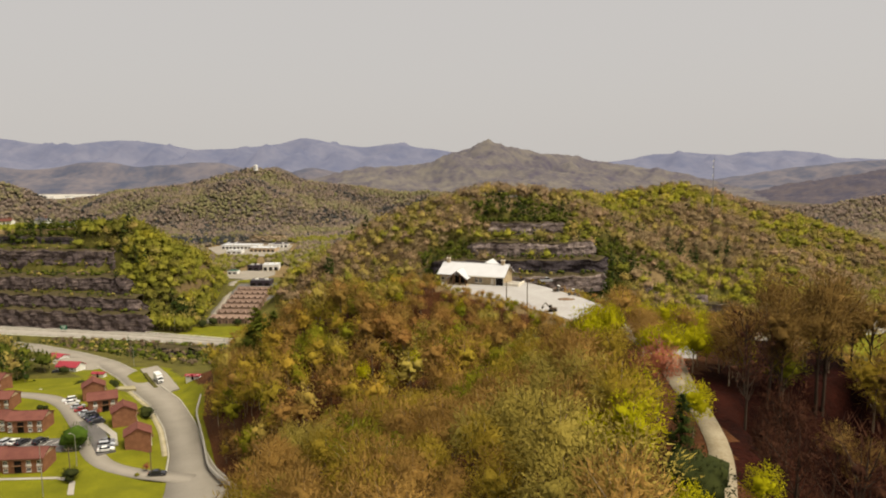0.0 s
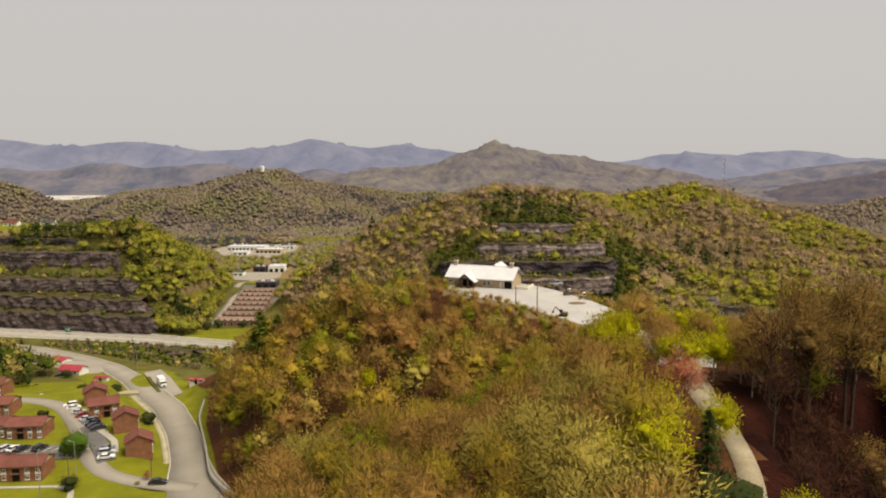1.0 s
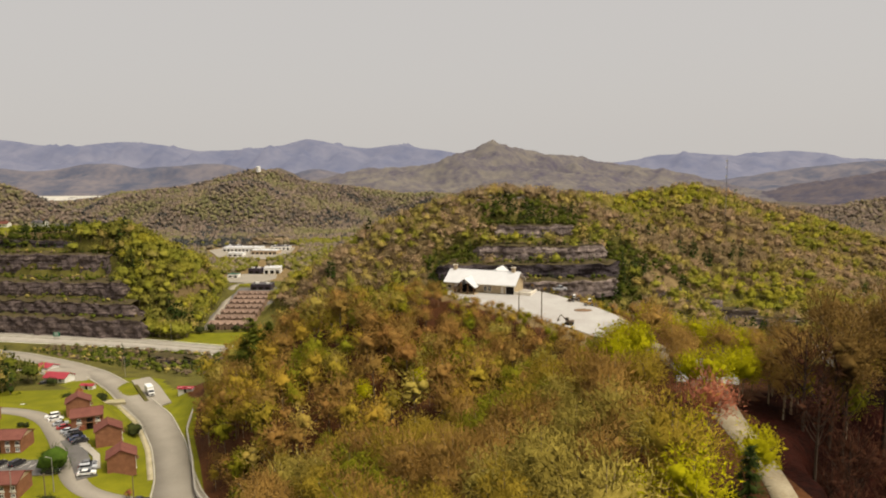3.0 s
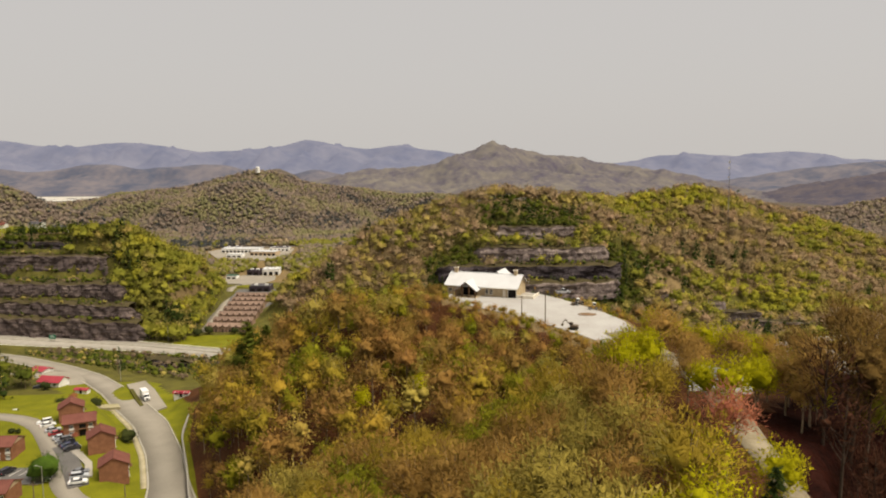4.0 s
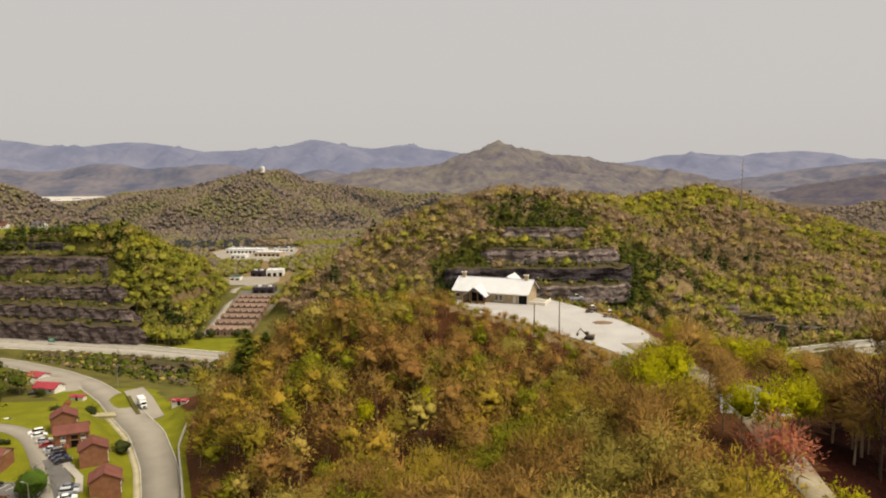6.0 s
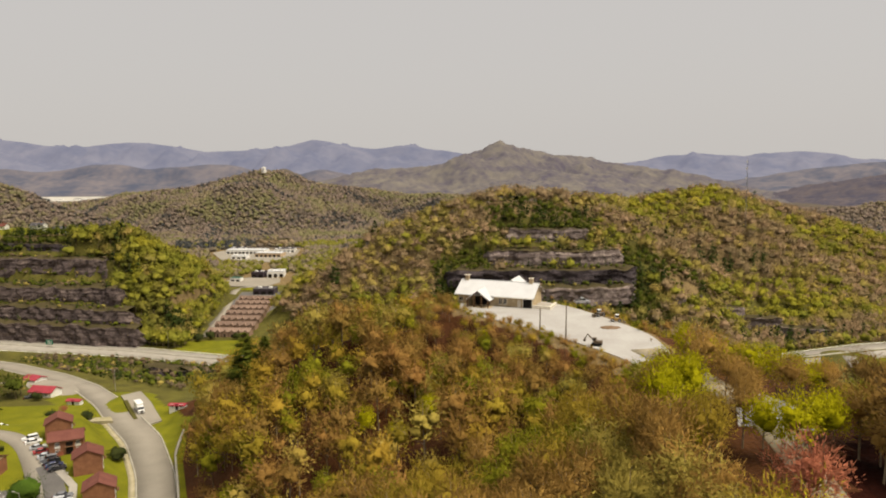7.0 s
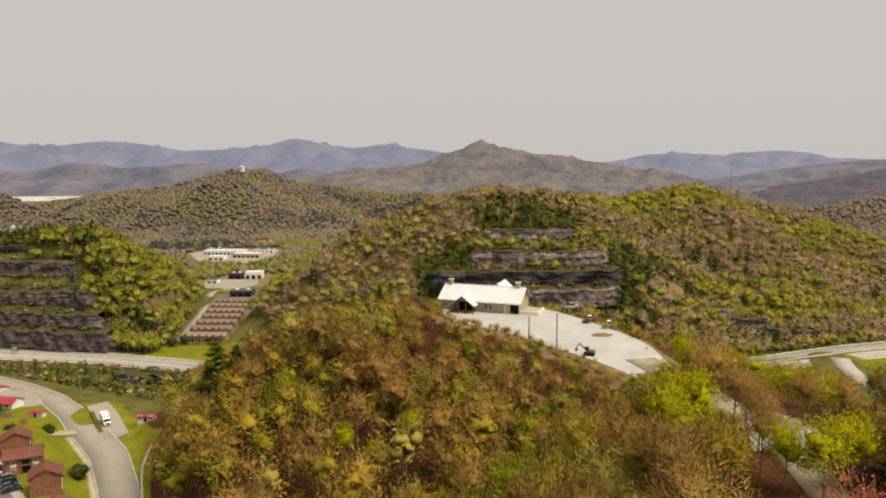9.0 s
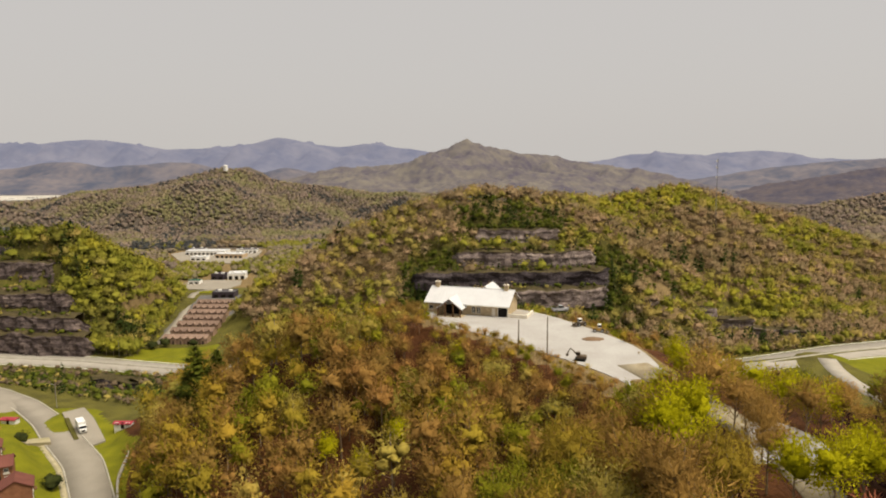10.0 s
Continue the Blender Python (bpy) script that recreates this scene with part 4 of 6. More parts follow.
small_shop(-89, 271, -5, 3.2, 1.5, 1.7, RED_METAL, "low shed with a rusty red roof on the grass", "shed", rise=0.5)


# ---- the far valley ----
BROWN_ROOF = mat("brown_shingles", (0.24, 0.165, 0.125), second=(0.17, 0.115, 0.09), size=3, thing=0.15)
BROWN_BRICK = mat("pale_brown_brick", (0.34, 0.23, 0.165), second=(0.25, 0.165, 0.12), size=2)


def townhouse_row(x, y, n, turn=-6):
    """A row of small joined brick houses, each with a front gable."""
    ob = thing("townhouse_row", stand(x, y, turn), "low row of brown brick townhouses with small gables", "townhouses", "townhouse rows in the far valley")
    half = n * 2.2
    part("wall", gable_body(bmesh.new(), half, 3.6, 3.6, 1.5, -2), BROWN_BRICK, ob)
    part("roof", roof_plates(bmesh.new(), half + 0.3, 4.1, 3.5, 1.8), BROWN_ROOF, ob)
    gab = bmesh.new()
    prism(gab, [(-1.7, 2.9), (0, 4.9), (1.7, 2.9), (1.45, 2.9), (0, 4.6), (-1.45, 2.9)], -4.6, -0.6)
    gme = part("gable_roof", gab, BROWN_ROOF, ob).data
    fr = part("gable_front", prism(bmesh.new(), [(-1.35, -0.5), (1.35, -0.5), (1.35, 2.9), (0, 4.55), (-1.35, 2.9)], -4.3, -3.5), BROWN_BRICK, ob, "brick gabled porch front").data
    dm = part("door", box(bmesh.new(), -0.45, -4.36, 0, 0.45, -4.28, 2.1), DOOR_AND_SHADE, ob).data
    first = True
    for k in range(n):
        cx = -half + 2.2 + k * 4.4
        if first:
            for c in ob.children:
                if c.name.startswith(("gable", "door")):
                    c.location.x = cx
            first = False
            continue
        for nm, me in (("gable_roof", gme), ("gable_front", fr), ("door", dm)):
            c = mesh_part(nm, me, ob)
            c.location.x = cx
    return ob


for k, (x, y, n) in enumerate(((-121, 452, 6), (-122, 470, 6), (-123.5, 488, 6), (-125, 506, 6), (-127, 524, 6), (-128.5, 542, 6), (-130.5, 560, 6))):
    townhouse_row(x, y, n)


def flat_block(x, y, turn, lx, ly, h, wall, roof, label, name="warehouse", units=2):
    """A flat-roofed commercial building with a parapet, roof units and a row of bays."""
    ob = thing(name, stand(x, y, turn), label, "commercial building", "commercial buildings in the far valley")
    part("wall", box(bmesh.new(), -lx, -ly, -3, lx, ly, h, 0.1), wall, ob)
    bm = bmesh.new()
    for a in ((-lx, -ly, lx, -ly + 0.5), (-lx, ly - 0.5, lx, ly), (-lx, -ly + 0.5, -lx + 0.5, ly - 0.5), (lx - 0.5, -ly + 0.5, lx, ly - 0.5)):
        box(bm, a[0], a[1], h, a[2], a[3], h + 0.5)
    part("parapet", bm, roof, ob)
    part("roof", box(bmesh.new(), -lx + 0.5, -ly + 0.5, h - 0.1, lx - 0.5, ly - 0.5, h + 0.12), roof, ob)
    for i in range(units):
        ux = -lx * 0.5 + i * lx
        part("roof_unit", box(bmesh.new(), ux - 1.4, -1, h + 0.12, ux + 1.4, 1, h + 1.3, 0.08), WHITE_PAINT, ob)
    n = max(2, int(lx / 2.4))
    for i in range(n):
        bx = -lx + (i + 0.5) * 2 * lx / n
        part("bay_door", box(bmesh.new(), bx - lx / n * 0.6, -ly - 0.06, 0, bx + lx / n * 0.6, -ly + 0.04, h * 0.62), DOOR_AND_SHADE, ob)
    return ob


SIDE_ROAD = [(-136, 448, -11.4, 2.4), (-139, 470, -11.6, 2.4), (-143, 500, -11.8, 2.4), (-147, 530, -11.8, 2.4), (-152, 560, -11.8, 2.5), (-158, 590, -11.8, 2.6), (-162, 612, -11.7, 2.8), (-156, 630, -11.7, 3), (-138, 640, -11.7, 3)]
DARK_PURPLE = mat("dark_plum_metal", (0.07, 0.055, 0.065), second=(0.05, 0.04, 0.048), rough=0.5, size=3)
GREEN_ROOF = mat("green_metal_roof", (0.07, 0.16, 0.11), rough=0.5)
TAN_EARTH = rock_material("tan_cut_earth", (0.46, 0.36, 0.23), (0.3, 0.22, 0.13), (0.36, 0.27, 0.17))
strip("side_road", SIDE_ROAD, ASPHALT, "grey road past the townhouses", "road", lift=0.2)
slab("townhouse_court", [(-142, 447), (-104, 440), (-112, 575), (-118, 605), (-154, 605)], -11.75, DARK_ASPHALT, "asphalt court round the townhouse rows", "courtyard", thick=2)
slab("far_lot", [(-184, 648), (-172, 634), (-140, 630), (-132, 652), (-136, 676), (-168, 682), (-184, 668)], -11.55, ASPHALT, "worn asphalt lot of the small stores", "parking lot", thick=2)
slab("far_lot", [(-226, 800), (-172, 790), (-152, 828), (-158, 905), (-246, 915), (-262, 880)], -11.5, ASPHALT, "pale asphalt lot round the long warehouses", "parking lot", thick=2)
slab("grass_strip", [(-160, 616), (-128, 612), (-126, 622), (-158, 626)], -11.6, GRASS, "mown grass strip beside the junction", "grass", thick=2)
flat_block(-132.5, 598, -3, 8.8, 6, 4.6, DARK_PURPLE, GREY_ROOF, "dark plum metal building behind the townhouse rows")
flat_block(-159, 690, -8, 6, 6, 5, DARK_PURPLE, DARK_PURPLE, "dark plum store beside a white one")
flat_block(-143, 692, 4, 8, 8, 5.5, WHITE_PAINT, WHITE_ROOF, "white flat-roofed store beside a dark one")
flat_block(-174, 664, -10, 5, 3.5, 3.6, WHITE_PAINT, GREEN_ROOF, "small shed with a green roof", units=0)
flat_block(-217, 876, -6, 24, 9, 5, WHITE_PAINT, WHITE_ROOF, "long pale flat-roofed warehouse", units=4)
flat_block(-182, 842, -10, 16, 8, 5, TAN_SIDING, WHITE_ROOF, "long pale flat-roofed warehouse", units=3)
flat_block(-173, 884, 6, 12, 7, 5, WHITE_PAINT, GREY_ROOF, "pale warehouse with a grey flat roof")
flat_block(-213, 826, -6, 9, 6, 4, WHITE_PAINT, WHITE_ROOF, "white flat-roofed store beside the warehouses")
flat_block(-236, 902, 4, 10, 6, 4, WHITE_PAINT, GREY_ROOF, "low white store with a grey roof")


def water_tank(x, y):
    ob = thing("water_tank", stand(x, y, 0, 0), "white water tank on the wooded hilltop", "water tank")
    part("shell", tube(bmesh.new(), (0, 0, -2), (0, 0, 9), 4.6, 4.6, 20), WHITE_PAINT, ob)
    part("roof", tube(bmesh.new(), (0, 0, 9), (0, 0, 10.4), 4.7, 0.6, 20), WHITE_PAINT, ob)
    part("ladder", box(bmesh.new(), -0.3, -4.75, 0, 0.3, -4.58, 9), GREY_WALL, ob)


tagged(rock_ledge([(-226, 952), (-212, 946), (-196, 944), (-176, 950)], -13, -3, 12, TAN_EARTH, 390, "pale tan bank of cut earth behind the warehouses"), category="earth bank")
water_tank(-334, 1488)


def lattice_mast(x, y, tall):
    """A slender lattice radio mast."""
    steel = mat("mast_steel", (0.3, 0.29, 0.3), rough=0.6, metal=0.3)
    ob = thing("radio_mast", stand(x, y), "slender grey lattice radio mast behind the wooded ridge", "radio mast")
    feet = [(math.cos(a) * 0.7, math.sin(a) * 0.7) for a in (0.3, 2.4, 4.5)]
    for fx, fy in feet:
        part("leg", tube(bmesh.new(), (fx, fy, -1), (fx * 0.3, fy * 0.3, tall), 0.07, 0.05, 5), steel, ob)
    bm = bmesh.new()
    n = 16
    for k in range(n):
        za, zb = tall * k / n, tall * (k + 1) / n
        for i in range(3):
            (ax, ay), (bx, by) = feet[i], feet[(i + 1) % 3]
            fa, fb = 1 - 0.7 * k / n, 1 - 0.7 * (k + 1) / n
            tube(bm, (ax * fa, ay * fa, za), (bx * fb, by * fb, zb), 0.03, 0.03, 4)
    part("bracing", bm, steel, ob)
    for z in (0.72, 0.86, 0.95):
        part("antenna", box(bmesh.new(), -0.9, -0.5, tall * z, -0.5, 0.5, tall * z + 1.5, 0.05), WHITE_PAINT, ob)
    part("lightning_rod", tube(bmesh.new(), (0, 0, tall), (0, 0, tall + 2.5), 0.05, 0.03, 5), steel, ob)


lattice_mast(232, 515, 98 - height(232, 515) - 2)


def farmhouse(x, y, turn, roof, label):
    ob = thing("house", stand(x, y, turn), label, "house", "houses on the far plateau")
    part("wall", gable_body(bmesh.new(), 6, 4, 3, 1.9, -2), WHITE_PAINT, ob)
    part("roof", roof_plates(bmesh.new(), 6.5, 4.6, 3, 2.2), roof, ob)
    part("chimney", box(bmesh.new(), 2.5, -0.5, 4, 3.4, 0.5, 6.4), BRICK, ob)
    part("door", box(bmesh.new(), -0.6, -4.05, 0, 0.6, -3.98, 2.1), DOOR_AND_SHADE, ob)
    for wx in (-3.5, 3.2):
        window_part(ob, wx, -4.03, 1.6, 1.6, 1.2, frame_mat=WHITE_PAINT)


farmhouse(-318, 640, 12, GREY_ROOF, "white house with a dark roof on the grassy plateau")
farmhouse(-345, 652, -8, GREY_ROOF, "white house with a dark roof on the grassy plateau")
farmhouse(-296, 652, 20, RED_SHINGLE, "white house with a brown roof on the grassy plateau")
farmhouse(-372, 640, 5, RED_SHINGLE, "white house with a brown roof on the grassy plateau")

PALE_TOWN = mat("far_pale_flats", (0.5, 0.47, 0.42), second=(0.36, 0.34, 0.3), size=60, fine=15)
slab("river_flats", [(-1700, 2250), (-1050, 2250), (-1080, 2620), (-1750, 2650)], -8, PALE_TOWN, "pale flats of the distant river valley", "flats", thick=4)
slab("river_flats", [(1250, 1420), (1700, 1380), (1750, 1520), (1300, 1540)], -6, PALE_TOWN, "pale flats of the distant river valley", "flats", thick=4)
for k in range(12):
    flat_block(-1560 + k * 42, 2300 + (k * 53) % 120, (k * 17) % 30 - 15, 14 + (k * 7) % 9, 8, 6, WHITE_PAINT, WHITE_ROOF if k % 3 else GREY_ROOF, "pale flat-roofed building in the distant town", "town_building", 1)

# ---- vehicles ----
TYRE = mat("black_rubber", (0.02, 0.02, 0.02), rough=0.8)
RIM = mat("wheel_metal", (0.45, 0.45, 0.46), rough=0.35, metal=0.8)
CHROME_LIGHT = mat("headlight_glass", (0.75, 0.75, 0.72), rough=0.15)
RED_LIGHT = mat("tail_light", (0.4, 0.02, 0.02), rough=0.3)
PAINTS = {n: mat(n + "_car_paint", c, rough=0.25, spec=0.5, second=tuple(v * 0.92 for v in c)) for n, c in
          {"white": (0.75, 0.74, 0.72), "silver": (0.42, 0.43, 0.45), "black": (0.025, 0.025, 0.03), "dark_blue": (0.04, 0.05, 0.1), "red": (0.35, 0.04, 0.04), "grey": (0.16, 0.16, 0.17)}.items()}


def wheel(parent, x, y, r, w=0.22):
    t = part("wheel", tube(bmesh.new(), (x, y - w / 2, r), (x, y + w / 2, r), r, r, 12), TYRE, parent, "black tyre on a metal rim")
    part("rim", tube(bmesh.new(), (x, y - w / 2 - 0.015, r), (x, y + w / 2 + 0.015, r), r * 0.6, r * 0.6, 10), RIM, t)


def car(x, y, z, turn, paint, kind="car"):
    """A parked car, van or pickup; its nose points along x."""
    m = Matrix.Translation((x, y, z)) @ Matrix.Rotation(radians(turn), 4, "Z")
    word = {"car": "saloon car", "suv": "tall estate car", "pickup": "pickup truck"}[kind]
    ob = thing("car" if kind != "pickup" else "pickup", m, f"{paint.replace('_', ' ')} {word} parked on the asphalt", "car", "parked cars")
    P = PAINTS[paint]
    h = 0.12 if kind != "car" else 0.0
    body = [(-2.2, 0.35), (2.15, 0.32), (2.25, 0.6 + h), (2.1, 0.78 + h), (1.1, 0.92 + h), (-2.05, 0.95 + h), (-2.25, 0.8 + h)]
    part("body", prism(bmesh.new(), body, -0.86, 0.86), P, ob)
    if kind == "pickup":
        cab = [(-0.35, 1.0), (1.15, 0.98), (0.55, 1.62), (-0.25, 1.65)]
        part("bed", box(bmesh.new(), -2.1, -0.7, 1.0, -0.5, 0.7, 1.1), TYRE, ob, "dark open load bed")
    elif kind == "suv":
        cab = [(-2.1, 1.0), (1.15, 1.0), (0.5, 1.66), (-1.85, 1.68)]
    else:
        cab = [(-1.7, 0.94), (1.1, 0.9), (0.35, 1.38), (-1.05, 1.42)]
    part("glazing", prism(bmesh.new(), cab, -0.74, 0.74), GLASS, ob, "dark car windows")
    (xa, za), (xb, zb) = cab[3], cab[2]
    part("cabin_roof", box(bmesh.new(), xa - 0.02, -0.73, min(za, zb) - 0.02, xb + 0.02, 0.73, max(za, zb) + 0.05, 0.03), P, ob)
    for sx in (-1.35, 1.4):
        for sy in (-0.8, 0.8):
            wheel(ob, sx, sy, 0.33)
    for sy in (-0.6, 0.6):
        part("headlight", box(bmesh.new(), 2.16, sy - 0.18, 0.58 + h, 2.26, sy + 0.18, 0.72 + h), CHROME_LIGHT, ob)
        part("tail_light", box(bmesh.new(), -2.27, sy - 0.16, 0.68 + h, -2.2, sy + 0.16, 0.84 + h), RED_LIGHT, ob)
    part("bumper", box(bmesh.new(), 2.14, -0.8, 0.34, 2.3, 0.8, 0.52, 0.03), P, ob)
    return ob


bay_turn = 33
for a, paint, kind in ((0.03, "white", "suv"), (0.13, "white", "car"), (0.3, "silver", "car"), (0.42, "red", "car"), (0.55, "silver", "car"), (0.64, "grey", "suv"), (0.72, "black", "suv"), (0.8, "dark_blue", "car"),
                       (0.88, "black", "car")):
    car(-118.9 + a * 22.2, 231.4 - a * 24.8, 11.86, bay_turn + (180 if kind == "suv" else 0), paint, kind)
for x, y, turn, paint, kind in ((-88.4, 190.8, 15, "silver", "suv"), (-87.2, 187.6, 15, "white", "car"), (-89.6, 193.6, 15, "grey", "car")):
    car(x, y, 11.86, turn, paint, kind)
for x, paint, kind in ((-121.5, "dark_blue", "car"), (-119, "silver", "suv"), (-116.6, "white", "car"), (-114.4, "black", "car"), (-109.4, "black", "suv")):
    car(x, 195.2, 11.67, 72, paint, kind)
car(-97.4, 189.6, 11.7, 10, "black", "suv")
car(-67.5, 172.8, 11.2, 8, "black", "car")
car(-136.5, 246.6, height(-136.5, 246.6) + 0.02, 5, "white", "car")
car(-156, 296.2, 2.0, 30, "black", "suv")
car(-161, 309, 2.0, -40, "white", "car")
car(46, 226.5, 52.16, 10, "silver", "pickup")


def box_truck(x, y, z, turn):
    m = Matrix.Translation((x, y, z)) @ Matrix.Rotation(radians(turn), 4, "Z")
    ob = thing("box_truck", m, "white box truck parked on the pull-off lot", "truck")
    part("cargo_box", box(bmesh.new(), -3.6, -1.2, 0.95, 1.4, 1.2, 3.5, 0.06), PAINTS["white"], ob)
    part("chassis", box(bmesh.new(), -3.5, -0.5, 0.5, 3.3, 0.5, 0.94), TYRE, ob)
    cab = part("cab", prism(bmesh.new(), [(1.55, 0.5), (3.7, 0.5), (3.75, 1.45), (3.1, 1.65), (2.75, 2.5), (1.55, 2.55)], -1.05, 1.05), PAINTS["white"], ob)
    part("windscreen", prism(bmesh.new(), [(3.14, 1.68), (3.2, 1.7), (2.85, 2.45), (2.78, 2.42)], -0.95, 0.95), GLASS, cab)
    for s in (-1, 1):
        part("side_window", box(bmesh.new(), 2.0, s * 1.05 - 0.02, 1.6, 2.75, s * 1.05 + 0.02, 2.25), GLASS, cab)
        part("mirror", box(bmesh.new(), 2.95, s * 1.25 - 0.06, 1.6, 3.05, s * 1.25 + 0.06, 2.1), TYRE, cab)
        part("headlight", box(bmesh.new(), 3.7, s * 0.75 - 0.15, 0.85, 3.8, s * 0.75 + 0.15, 1.05), CHROME_LIGHT, cab)
    part("grille", box(bmesh.new(), 3.7, -0.5, 0.75, 3.79, 0.5, 1.3), TYRE, cab)
    for sx in (-2.3, 2.7):
        for sy in (-0.95, 0.95):
            wheel(ob, sx, sy, 0.48, 0.3)
    return ob


box_truck(-104, 273.8, 4.66, -57)

MACHINE_YELLOW = mat("faded_machine_yellow", (0.42, 0.26, 0.07), second=(0.26, 0.17, 0.06), size=0.8, rough=0.6)
MACHINE_GREY = mat("grimy_steel", (0.16, 0.12, 0.085), second=(0.09, 0.07, 0.05), size=0.6, rough=0.6)


def tracks(ob, half=1.6, gap=1.0):
    for s in (-1, 1):
        bm = prism(bmesh.new(), [(-half, 0.15), (-half + 0.25, 0), (half - 0.25, 0), (half, 0.15), (half, 0.5), (half - 0.25, 0.68), (-half + 0.25, 0.68), (-half, 0.5)], s * gap - 0.24, s * gap + 0.24)
        part("track", bm, TYRE, ob)


def excavator(x, y, turn):
    ob = thing("excavator", Matrix.Translation((x, y, 52.15)) @ Matrix.Rotation(radians(turn), 4, "Z") @ Matrix.Scale(0.72, 4), "grimy dark tracked excavator with a raised arm on the gravel", "excavator")
    tracks(ob)
    part("body", box(bmesh.new(), -1.7, -0.95, 0.75, 0.9, 0.95, 1.6, 0.1), MACHINE_GREY, ob)
    cab = part("cab", box(bmesh.new(), 0.0, 0.1, 1.6, 1.1, 0.95, 2.6, 0.08), MACHINE_GREY, ob)
    part("cab_window", box(bmesh.new(), 0.12, 0.07, 1.8, 1.12, 0.98, 2.4), GLASS, cab)
    part("boom", tube(bmesh.new(), (0.9, -0.3, 1.4), (2.9, -0.3, 3.3), 0.22, 0.16, 6), MACHINE_GREY, ob)
    part("arm", tube(bmesh.new(), (2.8, -0.3, 3.3), (3.9, -0.3, 1.7), 0.16, 0.12, 6), MACHINE_GREY, ob)
    part("bucket", prism(bmesh.new(), [(3.5, 1.7), (4.1, 1.6), (4.2, 1.0), (3.7, 0.8), (3.4, 1.2)], -0.65, 0.05), MACHINE_GREY, ob)


def loader(x, y, turn, color, label):
    ob = thing("loader", Matrix.Translation((x, y, 52.15)) @ Matrix.Rotation(radians(turn), 4, "Z") @ Matrix.Scale(0.72, 4), label, "loader", "earth-moving machines")
    part("body", box(bmesh.new(), -2.2, -0.8, 0.7, 0.7, 0.8, 1.5, 0.1), color, ob)
    cab = part("cab", box(bmesh.new(), -0.6, -0.65, 1.5, 0.6, 0.65, 2.7, 0.08), WHITE_PAINT, ob)
    part("cab_window", box(bmesh.new(), -0.5, -0.68, 1.75, 0.63, 0.68, 2.45), GLASS, cab)
    for s in (-0.55, 0.55):
        part("lift_arm", tube(bmesh.new(), (0.4, s, 1.4), (2.3, s, 0.6), 0.12, 0.1, 6), color, ob)
    part("bucket", prism(bmesh.new(), [(2.1, 0.1), (3.0, 0.05), (3.05, 0.15), (2.3, 0.3), (2.3, 1.0), (2.1, 1.0)], -1.15, 1.15), MACHINE_GREY, ob)
    for sx in (-1.5, 0.9):
        for sy in (-0.85, 0.85):
            wheel(ob, sx, sy, 0.62, 0.4)


excavator(38.4, 179.5, 155)
loader(46.6, 209.0, 200, MACHINE_GREY, "dark loader with a white cab on the gravel lot")
loader(49.6, 202.6, -15, MACHINE_YELLOW, "faded yellow loader with its bucket down on the gravel lot")
part_pile = thing("dirt_pile", Matrix.Translation((46, 196, 52.12)), "low heap of brown dirt on the gravel lot", "dirt heap")
bm = bmesh.new()
bmesh.ops.create_icosphere(bm, subdivisions=3, radius=1, matrix=Matrix.Diagonal((2.6, 1.6, 0.4, 1)))
for v in bm.verts:
    v.co *= 1 + 0.25 * noise.noise(v.co * 0.9)
    v.co.z = max(v.co.z, -0.1)
part("mound", bm, mat("rust_brown_soil", (0.2, 0.13, 0.08), second=(0.14, 0.09, 0.055), size=1), part_pile)

# ---- poles and signs ----
WOOD_POLE = mat("grey_pole_wood", (0.2, 0.15, 0.1), second=(0.13, 0.1, 0.07), size=0.8)
LAMP_METAL = mat("lamp_post_metal", (0.4, 0.38, 0.34), rough=0.5, metal=0.4)


def utility_pole(x, y, tall, arm=True, base=None):
    ob = thing("utility_pole", Matrix.Translation((x, y, height(x, y) if base is None else base)), "tall weathered wooden utility pole", "utility pole", "utility poles")
    part("pole", tube(bmesh.new(), (0, 0, -0.8), (0, 0, tall), 0.16, 0.11, 8), WOOD_POLE, ob)
    if arm:
        part("crossarm", box(bmesh.new(), -1.1, -0.08, tall - 0.7, 1.1, 0.08, tall - 0.55), WOOD_POLE, ob)
        for s in (-0.95, 0.95):
            part("insulator", tube(bmesh.new(), (s, 0, tall - 0.55), (s, 0, tall - 0.3), 0.06, 0.05, 6), LAMP_METAL, ob)


def street_lamp(x, y, tall, turn=0):
    ob = thing("street_lamp", stand(x, y, turn), "pale metal street lamp post with a short arm", "street lamp", "street lamps")
    part("post", tube(bmesh.new(), (0, 0, -0.5), (0, 0, tall), 0.12, 0.08, 8), LAMP_METAL, ob)
    part("arm", tube(bmesh.new(), (0, 0, tall - 0.1), (1.3, 0, tall + 0.15), 0.05, 0.05, 6), LAMP_METAL, ob)
    part("lamp_head", box(bmesh.new(), 1.1, -0.16, tall + 0.08, 1.75, 0.16, tall + 0.24, 0.03), LAMP_METAL, ob)


utility_pole(31.6, 180.2, 9.2, False, 52)
utility_pole(26.6, 185.2, 8.6, False, 51)
utility_pole(-89.6, 172.2, 8.5)
utility_pole(-69.4, 173.8, 7.5, False)
street_lamp(-91.5, 162.5, 13.5, 100)
street_lamp(-91.2, 179, 9, 170)
street_lamp(-146.6, 416.8, 9, -80)
street_lamp(-255, 441.5, 9, -80)
street_lamp(-126, 304, 9, 180)
utility_pole(-133, 318, 9)
sign = thing("road_sign", stand(-214.5, 418.8), "green highway sign on two posts", "road sign")
SIGN_GREEN = mat("sign_green", (0.03, 0.22, 0.13), rough=0.4)
for s in (-1.3, 1.3):
    part("post", tube(bmesh.new(), (s, 0, -0.5), (s, 0, 4.6), 0.07, 0.07, 6), LAMP_METAL, sign)
